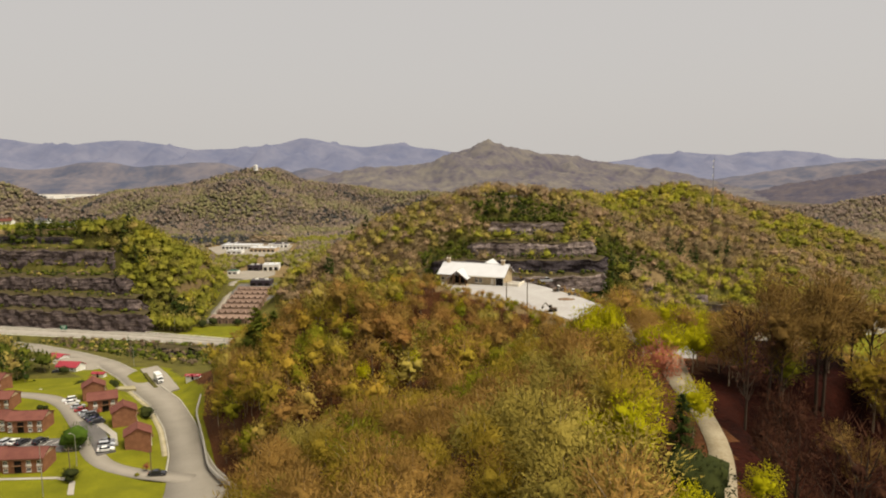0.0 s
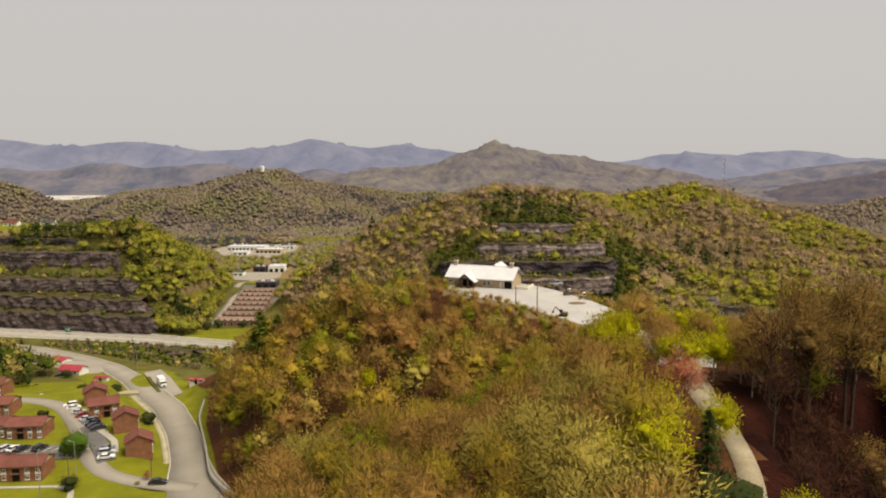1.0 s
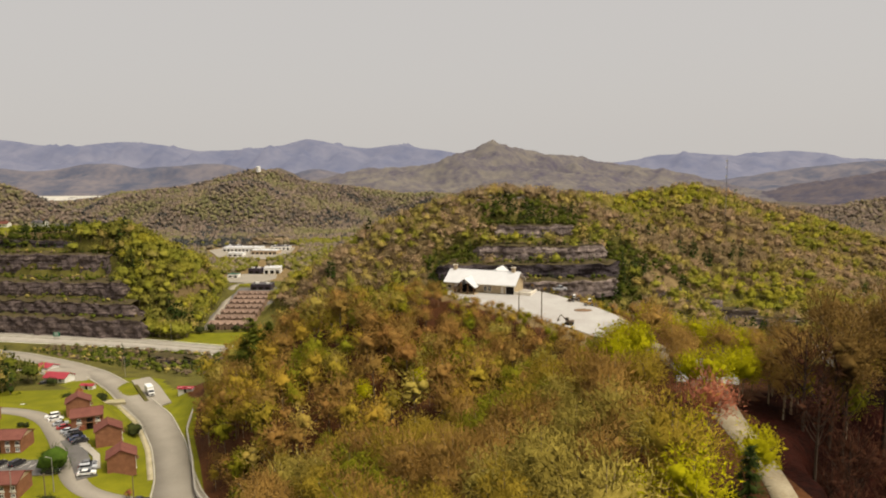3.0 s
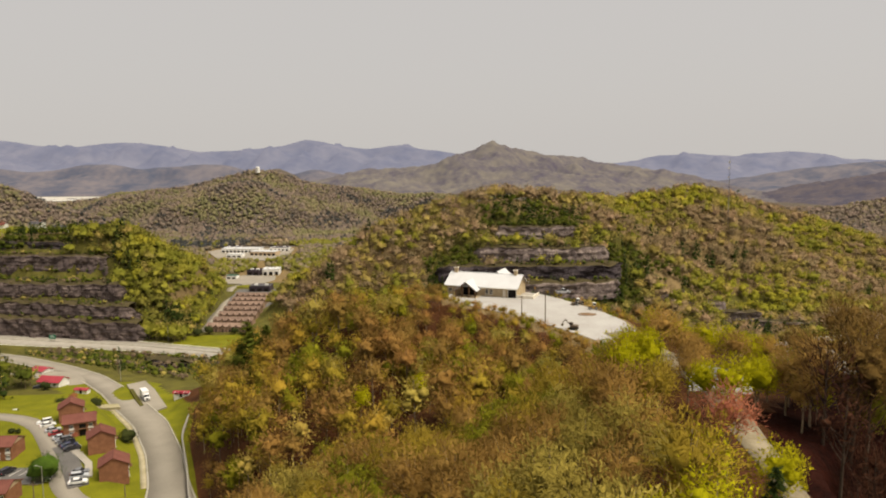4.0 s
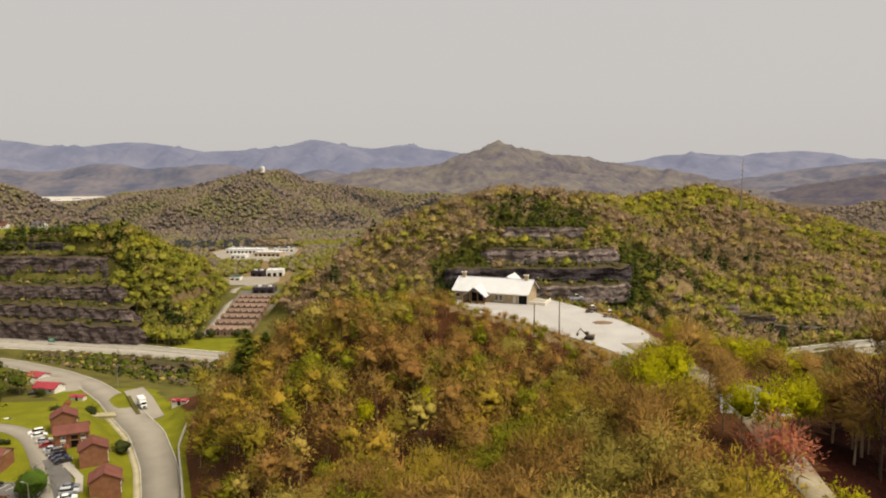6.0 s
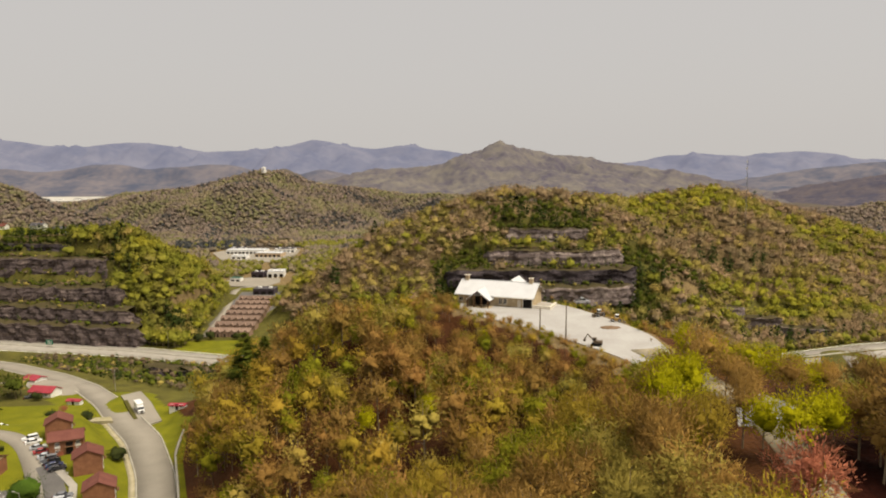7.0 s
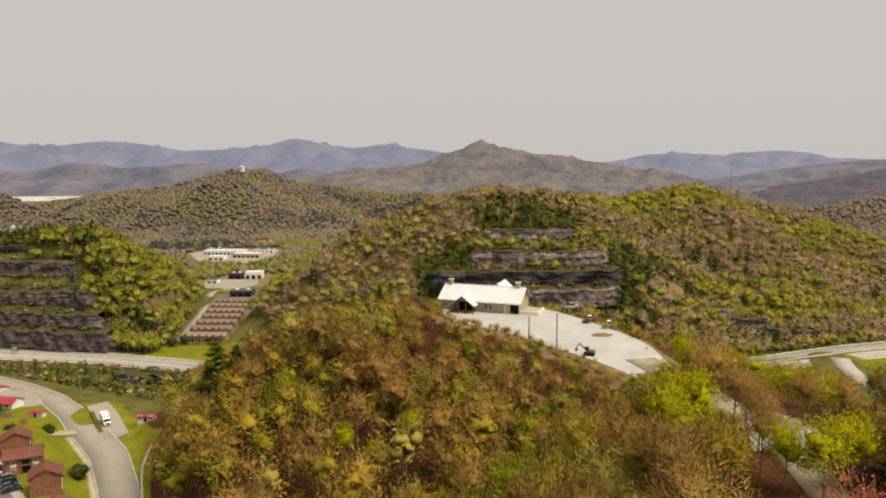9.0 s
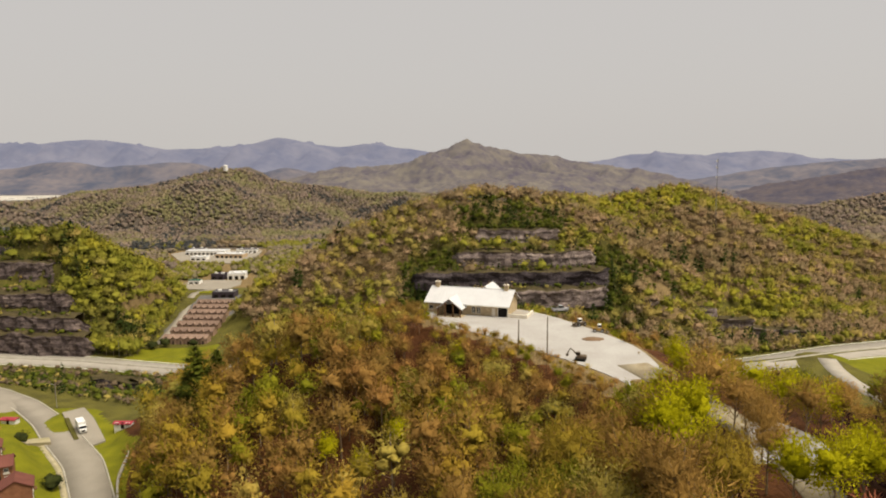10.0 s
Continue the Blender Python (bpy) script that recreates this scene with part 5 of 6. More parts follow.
board = part("board", box(bmesh.new(), -1.9, -0.06, 1.9, 1.9, 0.02, 4.6, 0.04), SIGN_GREEN, sign, "green sign board")
for z, w in ((3.95, 1.3), (3.3, 1.0), (2.6, 1.2)):
    part("text_bar", box(bmesh.new(), -w, -0.075, z - 0.14, w, -0.062, z + 0.14), ROAD_PAINT, board)

# ---- trees ----
def tuft():
    """The corners and faces of one rounded tuft, to be set uneven on each tree."""
    bm = bmesh.new()
    bmesh.ops.create_icosphere(bm, subdivisions=1, radius=1)
    bm.verts.index_update()
    V, F = np.array([v.co[:] for v in bm.verts]), np.array([[v.index for v in f.verts] for f in bm.faces])
    bm.free()
    return V, F


TUFT_V, TUFT_F = tuft()


def grow(seed, tall, wide, low, limbs, tufts, lump, sprays, spray, slim, shape="round", up=0.45, clumps=26):
    """Arrays for one tree: a tapered trunk, limbs that fan up into the crown, a few inner tufts, and sprays of twigs or leaves in uneven clumps all over it."""
    rng = np.random.RandomState(seed)
    TV, TF, CV, NV, LF = [], [], [], [], []

    def stick(a, b, r0, r1, n=5):
        a, b = np.array(a, float), np.array(b, float)
        w = (b - a) / np.linalg.norm(b - a)
        u = np.cross(w, (0.3, 0.9, 0.2))
        u /= np.linalg.norm(u)
        v = np.cross(w, u)
        k = len(TV)
        for c, r in ((a, r0), (b, r1)):
            for i in range(n):
                t = 6.2832 * i / n
                TV.append(c + r * (u * math.cos(t) + v * math.sin(t)))
        for i in range(n):
            j = (i + 1) % n
            TF.append((k + i, k + j, k + n + j))
            TF.append((k + i, k + n + j, k + n + i))

    bend = rng.normal(0, 0.03 * tall, 2)
    r = 0.016 * tall
    spine = lambda z: np.array([bend[0] * z / tall, bend[1] * z / tall, z])
    fork = tall * (low + (1 - low) * 0.3)
    stick((0, 0, -0.8), spine(fork), r, r * 0.6, 5 if limbs > 4 else 3)
    stick(spine(fork), spine(tall * 0.9), r * 0.6, r * 0.12, 4 if limbs > 4 else 3)
    half, mid_z = tall * (1 - low) / 2, tall * (1 + low) / 2

    def crown_places(n, inner, outer):
        i = np.arange(n) + 0.5
        turn = i * 2.39996 + rng.uniform(-0.4, 0.4, n)
        if shape == "cone":
            h = low + (1 - low) * (i / n) ** 0.9
            rad = wide * (1.03 - h) / (1.03 - low) * rng.uniform(inner, outer, n)
            p = np.stack([np.cos(turn) * rad, np.sin(turn) * rad, h * tall], -1)
        else:
            c = 1 - 1.7 * i / n                                      # from the top of the crown to below its waist
            out = rng.uniform(inner, outer, n) * np.where(i % 4 < 1, 0.6, 1.0)
            ring = np.sqrt(np.maximum(0, 1 - c * c)) * out * wide * (1 + 0.2 * np.sin(turn + seed))      # no crown is quite round
            p = np.stack([np.cos(turn) * ring, np.sin(turn) * ring, mid_z + c * out * half - half * 0.04], -1)
        p[:, :2] += bend * p[:, 2:] / tall
        return p

    centres = crown_places(clumps, 0.6, 0.95)
    narrow = (1.03 - centres[:, 2] / tall) / (1.03 - low) + 0.15 if shape == "cone" else np.ones(clumps)
    for j in np.linspace(0, clumps - 1, limbs).astype(int) if limbs else ():
        c = centres[j]
        z0 = max(low * 0.7 * tall, c[2] - rng.uniform(0.2, 0.32) * tall)
        elbow = spine(z0) + (c - spine(z0)) * 0.5 + np.array([0, 0, -0.03 * tall])
        stick(spine(z0), elbow, r * 0.4, r * 0.24, 3)
        stick(elbow, spine(z0) + (c - spine(z0)) * 1.12, r * 0.24, r * 0.06, 3)
    mid = spine(mid_z - 0.5 * half)
    for c in crown_places(tufts, 0.1, 0.5):
        size = lump * wide * rng.uniform(0.7, 1.3) * np.array([1, 1, 0.9]) * (1.1 * (1.03 - c[2] / tall) + 0.1 if shape == "cone" else 1)
        p = c + TUFT_V * size * rng.uniform(0.62, 1.3, (len(TUFT_V), 1))
        nor = 0.5 * (p - mid) / wide + 0.3 * TUFT_V + np.array([0, 0, up])
        LF.append(TUFT_F + 12 * len(CV))
        CV.append(p)
        NV.append(nor / np.linalg.norm(nor, axis=1, keepdims=True))
    solid = 12 * len(CV)
    if sprays:
        own = rng.randint(0, clumps, sprays)
        way = rng.normal(0, 1, (sprays, 3))
        p = centres[own] + way * np.array([0.17, 0.17, 0.15]) * wide * narrow[own][:, None]
        nor = 0.55 * (p - mid) / wide + 0.16 * way + np.array([0, 0, up]) + rng.normal(0, 0.1, p.shape)
        nor /= np.linalg.norm(nor, axis=1, keepdims=True)
        if shape == "cone":
            aim = np.column_stack([p[:, :2] / (wide * 0.5), np.full(sprays, -0.25)]) + rng.normal(0, 0.3, p.shape)
        else:
            aim = 0.45 * way + 0.35 * (p - mid) / wide + np.array([0, 0, 0.3]) + rng.normal(0, 0.45, p.shape)
        aim /= np.linalg.norm(aim, axis=1, keepdims=True)
        across = np.cross(aim, nor + rng.normal(0, 0.5, p.shape))
        across /= np.linalg.norm(across, axis=1, keepdims=True) + 1e-6
        ln = spray * rng.uniform(0.5, 1.4, (sprays, 1))
        fine = (np.arange(sprays) % 2 == 0)[:, None]                  # every other spray is a long thin twig
        ln, slim = ln * np.where(fine, 1.5 if slim < 0.25 else 1.0, 0.8), slim * np.where(fine, 0.45 if slim < 0.25 else 0.75, 1.15)
        CV.append(np.stack([p - across * ln * slim, p + across * ln * slim, p + aim * ln], 1).reshape(-1, 3))
        NV.append(np.repeat(nor, 3, 0))
    C = np.concatenate(CV)
    return np.array(TV), np.array(TF), C, np.concatenate(LF + [np.arange(solid, len(C)).reshape(-1, 3)]), np.concatenate(NV)


def at_places(template, places, turn, size):
    """One tree's arrays laid at many places."""
    TV, TF, C, CF, CN = template
    N0 = np.concatenate([np.tile((0, 0, 1.0), (len(TV), 1)), CN])
    V = np.concatenate([TV, C])
    F = np.concatenate([TF, CF + len(TV)])
    idx = np.concatenate([np.zeros(len(TF), int), np.ones(len(CF), int)])
    c, s = np.cos(turn)[:, None], np.sin(turn)[:, None]
    x, y, z = V[:, 0], V[:, 1], V[:, 2]
    out = np.stack([(c * x - s * y) * size[:, None] + places[:, :1], (s * x + c * y) * size[:, None] + places[:, 1:2], z * size[:, None] + places[:, 2:]], -1)
    faces = (F[None] + (np.arange(len(places)) * len(V))[:, None, None]).reshape(-1, 3)
    nx_, ny_, nz_ = N0[:, 0], N0[:, 1], N0[:, 2]
    nor = np.stack([c * nx_ - s * ny_, s * nx_ + c * ny_, np.broadcast_to(nz_, (len(places), len(V)))], -1)
    return out.reshape(-1, 3), faces, np.tile(idx, len(places)), nor.reshape(-1, 3)


def crown_normals(me, N):
    """Keeps the crown's own direction at each leaf corner."""
    at = me.attributes.new("crown_normal", "FLOAT_VECTOR", "POINT")
    at.data.foreach_set("vector", np.asarray(N, np.float32).ravel())
    return me


NEAR = {   # tall, wide, low, limbs, inner tufts, size of a tuft, sprays, length and half-width of a spray
    "bare": (11.2, 3.4, 0.38, 14, 7, 0.25, 2100, 0.5, 0.155),
    "bud": (10.8, 3.5, 0.3, 10, 7, 0.27, 2000, 0.44, 0.2),
    "green": (10.4, 3.3, 0.24, 8, 10, 0.32, 2000, 0.4, 0.3),
    "lime": (10.2, 3.2, 0.22, 8, 10, 0.32, 2000, 0.4, 0.3),
    "pale": (11.0, 4.2, 0.24, 10, 9, 0.22, 2800, 0.4, 0.24),
    "fir": (14.0, 3.4, 0.05, 6, 26, 0.28, 1700, 0.8, 0.16),
    "leafy": (7.4, 4.3, 0.12, 6, 20, 0.4, 2600, 0.3, 0.45),
    "bush": (5.0, 2.5, 0.02, 4, 16, 0.4, 1500, 0.24, 0.4),
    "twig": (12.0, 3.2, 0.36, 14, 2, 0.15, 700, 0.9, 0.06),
    "red": (11.6, 3.3, 0.46, 12, 8, 0.25, 2400, 0.4, 0.22),
    "tall": (16.0, 3.8, 0.46, 14, 7, 0.24, 2100, 0.5, 0.155),
}


def templates(kind, level):
    """A few different trees of a kind: 0 for the nearest, 1 and 2 for the woods further off, 3 for far hills, 4 for brush, 5 for dense planted trees."""
    tall, wide, low, limbs, tufts, lump, sprays, spray, slim = NEAR[kind]
    shape = "cone" if kind == "fir" else "round"
    if level == 0:
        return [grow(11 * s + len(kind), tall, wide, low, limbs, tufts, lump, sprays, spray, slim, shape) for s in range(4)]
    if level == 1:
        return [grow(7 * s + 40, tall, wide, low, 4, 7, lump * 1.15, 430, spray * 1.6, slim * 1.3, shape, 0.5, 22) for s in range(6)]
    if level == 2:
        return [grow(5 * s + 90, tall * 0.9, wide * 1.1, low * 0.7, 0, 4, lump * 1.5, 84, 1.45, 0.36, shape, 0.6, 18) for s in range(6)]
    if level == 3:
        return [grow(3 * s + 150, tall * 0.5, wide * 1.35, 0.1, 0, 1, lump * 2.6, 18, 2.2, 0.44, shape, 1.3, 9) for s in range(5)]
    if level == 4:
        return [grow(5 * s + 70, tall * 0.9, wide * 1.3, 0.05, 0, 3, lump * 1.8, 26, 1.5, 0.36, shape, 0.5, 10) for s in range(4)]
    return [grow(5 * s + 30, tall, wide * 1.1, 0.04, 4, tufts + 6, lump * 1.12, sprays, spray, slim, shape, 0.35) for s in range(4)]


def scatter(seed, x0, x1, y0, y1, gap, keep):
    """Uneven places about gap apart, where keep(X, Y, Z) holds."""
    rng = np.random.RandomState(seed)
    X, Y = np.meshgrid(np.arange(x0, x1, gap), np.arange(y0, y1, gap))
    X = X.ravel() + rng.uniform(-0.48, 0.48, X.size) * gap
    Y = Y.ravel() + rng.uniform(-0.48, 0.48, Y.size) * gap
    Z = land(X, Y)
    k = keep(X, Y, Z)
    return np.stack([X[k], Y[k], Z[k]], -1)


def off(line, X, Y, gap):
    d, (z, w) = along(line, X, Y)
    return d > w + gap


def inside(corners, X, Y):
    hit = np.zeros(X.shape, bool)
    for (xa, ya), (xb, yb) in zip(corners, corners[1:] + corners[:1]):
        cross = ((ya > Y) != (yb > Y)) & (X < (xb - xa) * (Y - ya) / ((yb - ya) or 1e-9) + xa)
        hit ^= cross
    return hit


def open_ground(X, Y, Z):
    return off(MAIN_ROAD, X, Y, 5) & off(HIGHWAY, X, Y, 5) & off(DRIVE, X, Y, 4) & off(LODGE_PAD, X, Y, 1.5) & off(GRAVEL_ROAD, X, Y, 1.6)

# ---- woods ----
def view_wedge(X, Y, spare=25):
    return (X > -0.66 * Y - spare) & (X < 0.82 * Y + spare)


def choose(places, seed, weights, size=55):
    """Which kind of tree stands where: in patches, with strays."""
    rng = np.random.RandomState(seed)
    names = list(weights)
    w = np.array([weights[k] for k in names])
    cut = np.cumsum(w) / w.sum()
    f = fbm(places[:, 0], places[:, 1], seed + 5, size, 3) + rng.normal(0, 0.3, len(places))
    rank = np.argsort(np.argsort(f)) / max(1, len(f))
    return np.array(names)[np.minimum(np.searchsorted(cut, rank), len(names) - 1)]


def plant(name, places, kinds, level, seed, label, spread=(0.75, 1.2), small=None, leaf_set=LEAVES, sunk=0.0):
    """All trees of a stretch of wood that nobody could count: one object for each kind of tree."""
    rng = np.random.RandomState(seed)
    for kind in sorted(set(kinds)):
        own = places[kinds == kind] - np.array([0, 0, sunk])
        sets = templates(kind, level)
        which = rng.randint(0, len(sets), len(own))
        Vs, Fs, Is, Ns, Ts, n = [], [], [], [], [], 0
        for i, tpl in enumerate(sets):
            at = own[which == i]
            if not len(at):
                continue
            V, F, I, N = at_places(tpl, at, rng.uniform(0, 6.28, len(at)), rng.uniform(*spread, len(at)) * (small(at) if small else 1))
            Vs.append(V)
            Fs.append(F + n)
            Is.append(I)
            Ns.append(N)
            Ts.append(np.repeat(rng.uniform(-1, 1, len(at)), len(V) // len(at)))
            n += len(V)
        me = raw_mesh(name, np.concatenate(Vs), np.concatenate(Fs), [PALE_BARK if kind == "pale" else SHADE_BARK if kind in ("twig", "tall") else BARK, leaf_set[kind]], np.concatenate(Is))
        tone = me.attributes.new("tree_tone", "FLOAT", "POINT")
        tone.data.foreach_set("value", np.concatenate(Ts).astype(np.float32))
        ob = new(name, crown_normals(me, np.concatenate(Ns)))
        tagged(ob, label[kind] if isinstance(label, dict) else label, "trees", kind="stuff")


WOOD_LABEL = {"bare": "brown leafless trees in early spring on the slope", "bud": "olive budding deciduous trees on the wooded slope", "green": "young green deciduous trees on the wooded slope",
              "lime": "lime yellow leafing trees on the wooded slope", "pale": "pale blossoming trees on the wooded slope", "fir": "dark evergreen trees among the bare woods", "twig": "leafless trees in the hollow with its shade put into their colour", "red": "red budding trees in the woods", "tall": "tall leafless trees along the spur"}
TREE_LABEL = {"bare": "leafless brown deciduous tree with fine twigs on the hillside", "bud": "olive brown deciduous tree in bud on the hillside", "green": "young green deciduous tree on the hillside",
              "lime": "bright lime yellow leafing tree beside the ridge road", "pale": "broad pale cream budding tree on the hillside", "fir": "dark green conifer on the hillside", "twig": "leafless tree in the hollow with its shade put into the colour", "red": "red budding maple beside the ridge road", "tall": "tall leafless tree with bare trunk at the rim of the hollow"}


def off_ledges(X, Y):
    """Away from the faces of the rock cuts and the open benches at their feet."""
    ok = np.ones(np.shape(X), bool)
    for line, z0, z1, back in LEDGES:
        yl = np.interp(X, [p[0] for p in line], [p[1] for p in line])
        ok &= ~((X > line[0][0] - 1) & (X < line[-1][0] + 1) & (Y > yl - 9) & (Y < yl + 6))
    return ok


road_view = [(12, 30), (33, 40), (40, 70), (43, 90), (48, 104), (57, 121), (57, 134), (51, 139), (45, 135), (37, 116), (31, 98), (28, 76), (22, 60)]     # the road's cleared strip


def on_hill(X, Y, Z):
    foot = np.interp(Y, [60, 140, 157, 164, 176, 198, 225, 246, 300], [-42, -37, -39, -45, -53, -61, -71, -76, -90])      # the ditch wall
    return open_ground(X, Y, Z) & view_wedge(X, Y) & (X > foot + np.interp(Y, [152, 178], [11, 3])) & (X < 175) & ((X < 75) | (Y < 190)) & (Z > np.where(X > 75, -6, 3)) & ~inside(road_view, X, Y) & ~((X > -61) & (X < -45) & (Y > 218) & (Y < 236))


def by_pad(places):
    """Trees next to the gravel lot and below the lodge are young and low."""
    d, (z, w) = along(LODGE_PAD, places[:, 0], places[:, 1])
    behind = (places[:, 0] > 30) & (places[:, 1] > 185)
    return np.clip((d - w) / 34 + 0.1, 0.2, np.where(behind, 0.6, 1.0)) * np.array([spur_size(p) for p in places])


def spur_size(p):
    """The wood along the spur's back is young and lower than at its rim."""
    return 0.58 if 46 < p[0] < 110 and 122 < p[1] < 185 else 1.0


# the same wood goes on behind and below the start of the flight
behind = scatter(20, -60, 100, -90, 24, 6.0, lambda X, Y, Z: off(GRAVEL_ROAD, X, Y, 2.5) & off(MAIN_ROAD, X, Y, 4))
plant("ridge_wood", behind, choose(behind, 103, {"bare": 0.5, "bud": 0.36, "green": 0.14}, 40), 2, 20, WOOD_LABEL, (0.7, 1.05))

# the lodge ridge: nearest trees one by one, the rest as wood
ridge = scatter(1, -90, 190, 48, 262, 5.2, on_hill)
west = ridge[:, 0] < 28
kinds = np.where(west, choose(ridge, 3, {"pale": 0.13, "bare": 0.45, "bud": 0.3, "green": 0.12}, 60), choose(ridge, 9, {"bare": 0.52, "bud": 0.32, "green": 0.1, "lime": 0.06}, 45))
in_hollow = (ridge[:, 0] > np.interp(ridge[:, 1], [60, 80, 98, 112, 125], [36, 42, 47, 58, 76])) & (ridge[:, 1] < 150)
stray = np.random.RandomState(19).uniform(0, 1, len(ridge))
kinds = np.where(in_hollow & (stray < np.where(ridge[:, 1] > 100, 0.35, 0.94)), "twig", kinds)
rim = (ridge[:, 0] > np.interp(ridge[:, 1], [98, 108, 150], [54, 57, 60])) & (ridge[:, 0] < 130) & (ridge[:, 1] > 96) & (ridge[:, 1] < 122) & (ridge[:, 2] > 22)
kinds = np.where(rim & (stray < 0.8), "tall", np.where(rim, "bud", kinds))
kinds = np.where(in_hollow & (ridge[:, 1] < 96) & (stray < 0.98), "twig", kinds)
FEATURED = [(35.6, 90), (37.8, 92), (15.5, 73), (24.5, 69.5), (20.5, 73), (34.6, 59.5), (37.6, 80.5), (31.6, 73.5), (29, 61.5), (24.5, 54), (29.5, 82.6), (21, 98), (25, 110), (42, 108), (7.1, 113.1), (18.9, 144),
            (-13.6, 177), (-6, 173), (0.8, 170), (-20, 157.5), (-41.3, 163.8), (-22, 191), (14.7, 192)]
room = np.min([np.hypot((ridge[:, 0] - x), (ridge[:, 1] - y + 3.0) * 0.68) for x, y in FEATURED], axis=0) > 4.3       # the bright trees stand free
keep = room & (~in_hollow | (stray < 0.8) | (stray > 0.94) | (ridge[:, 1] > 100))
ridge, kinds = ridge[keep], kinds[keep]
dist_near = np.hypot(ridge[:, 0] - 18, (ridge[:, 1] - 40) * 0.9)
order = np.argsort(dist_near)
single = order[:290]
for kind in sorted(set(kinds[single])):
    sets = templates(kind, 0)
    trunks = [raw_mesh("trunk", t[0], t[1], [SHADE_BARK if kind in ("twig", "tall") else BARK]) for t in sets]
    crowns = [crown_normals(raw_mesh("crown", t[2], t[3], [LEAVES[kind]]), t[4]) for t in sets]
    rng = np.random.RandomState(len(kind))
    for i in [j for j in single if kinds[j] == kind]:
        k, s = rng.randint(0, 4), rng.uniform(0.66, 1.3) * spur_size(ridge[i])
        m = Matrix.Translation(ridge[i]) @ Matrix.Rotation(rng.uniform(0, 6.28), 4, "Z") @ Matrix.Scale(s, 4)
        tree = thing("tree", m, TREE_LABEL[kind], "tree", "trees on the ridge")
        mesh_part("trunk", trunks[k], tree)
        mesh_part("crown", crowns[k], tree)
rest = order[290:]
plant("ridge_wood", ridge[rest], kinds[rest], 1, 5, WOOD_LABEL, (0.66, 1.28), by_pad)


def on_mesh(places):
    """Far trees stand on the coarse far ground as it is built."""
    i = np.clip(np.searchsorted(gx, places[:, 0]) - 1, 0, nx - 2)
    j = np.clip(np.searchsorted(gy, places[:, 1]) - 1, 0, ny - 2)
    u, v = (places[:, 0] - gx[i]) / (gx[i + 1] - gx[i]), (places[:, 1] - gy[j]) / (gy[j + 1] - gy[j])
    z = (GZ[j, i] * (1 - u) + GZ[j, i + 1] * u) * (1 - v) + (GZ[j + 1, i] * (1 - u) + GZ[j + 1, i + 1] * u) * v
    return np.column_stack([places[:, :2], z])


MID = {   # the woods across the valley, their colours dulled for slight haze
    "bare": mat("valley_bare_woods", (0.42, 0.3, 0.165), second=(0.33, 0.235, 0.13), size=25, fine=2.0, soft=0.36, crown=True, ruffled=1.5),
    "bud": mat("valley_budding_woods", (0.44, 0.355, 0.095), second=(0.35, 0.275, 0.075), size=25, fine=2.0, soft=0.38, crown=True, ruffled=1.5),
    "green": mat("valley_green_woods", (0.345, 0.33, 0.045), second=(0.26, 0.245, 0.036), size=25, fine=2.0, soft=0.38, crown=True, ruffled=1.5),
    "lime": mat("valley_lime_woods", (0.47, 0.425, 0.045), second=(0.37, 0.335, 0.04), size=25, fine=2.0, soft=0.42, crown=True, ruffled=1.5),
    "fir": LEAVES["fir"],
}
CEDAR = {
    "fir": LEAVES["fir"],
    "green": mat("cedar_green", (0.11, 0.125, 0.014), second=(0.06, 0.07, 0.01), size=8, fine=1.0, soft=0.2, crown=True),
    "young": mat("valley_meadow_trees", (0.24, 0.225, 0.04), second=(0.18, 0.17, 0.032), size=25, fine=2.0, soft=0.36, crown=True, ruffled=1.5),
    "bud": MID["bud"],
    "bare": mat("grey_brush", (0.2, 0.145, 0.09), second=(0.13, 0.095, 0.06), size=8, fine=1.0, soft=0.2, crown=True),
}


def on_cedar_ground(X, Y, Z):
    """Where dark evergreens stand above and beside the rock cuts."""
    crown_top = (X > 40) & (X < 112) & (Y > 450) & (Y < 474)
    beside = ((X > 4) & (X < 36) & (Y > 405) & (Y < 440)) | ((X > 118) & (X < 150) & (Y > 422) & (Y < 446)) | ((X > 113) & (X < 132) & (Y > 396) & (Y < 422)) | ((X > 150) & (X < 175) & (Y > 438) & (Y < 448))
    west_top = (X > -290) & (X < -212) & (Y > 496) & (Y < 522)
    return crown_top | beside | west_top


def on_rock_hill(X, Y, Z):
    return ~on_cedar_ground(X, Y, Z) & open_ground(X, Y, Z) & view_wedge(X, Y) & ((Z > -6) | (X > 100)) & off_ledges(X, Y) & (X > -112) & (Y < np.interp(X, [-92, -30, 20, 103, 156, 262, 430, 520], [590, 530, 520, 525, 575, 620, 605, 590]))


far_slope = scatter(2, -125, 470, 372, 650, 5.4, on_rock_hill)
plant("hill_wood", far_slope, choose(far_slope, 21, {"fir": 0.03, "bare": 0.39, "bud": 0.34, "green": 0.17, "lime": 0.07}, 90), 2, 6, WOOD_LABEL, (0.7, 1.15), None, MID)


def on_quarry_hill(X, Y, Z):
    return open_ground(X, Y, Z) & view_wedge(X, Y) & (Z > -12.5) & off_ledges(X, Y) & (X < np.interp(Y, [410, 440, 600], [-139, -141, -160])) & off(SIDE_ROAD, X, Y, 0.8) & ~on_cedar_ground(X, Y, Z) & ~((X < -225) & (Y > 508)) & ~((X < -196) & (Y < 474))


west_slope = scatter(3, -345, -112, 410, 600, 4.3, on_quarry_hill)
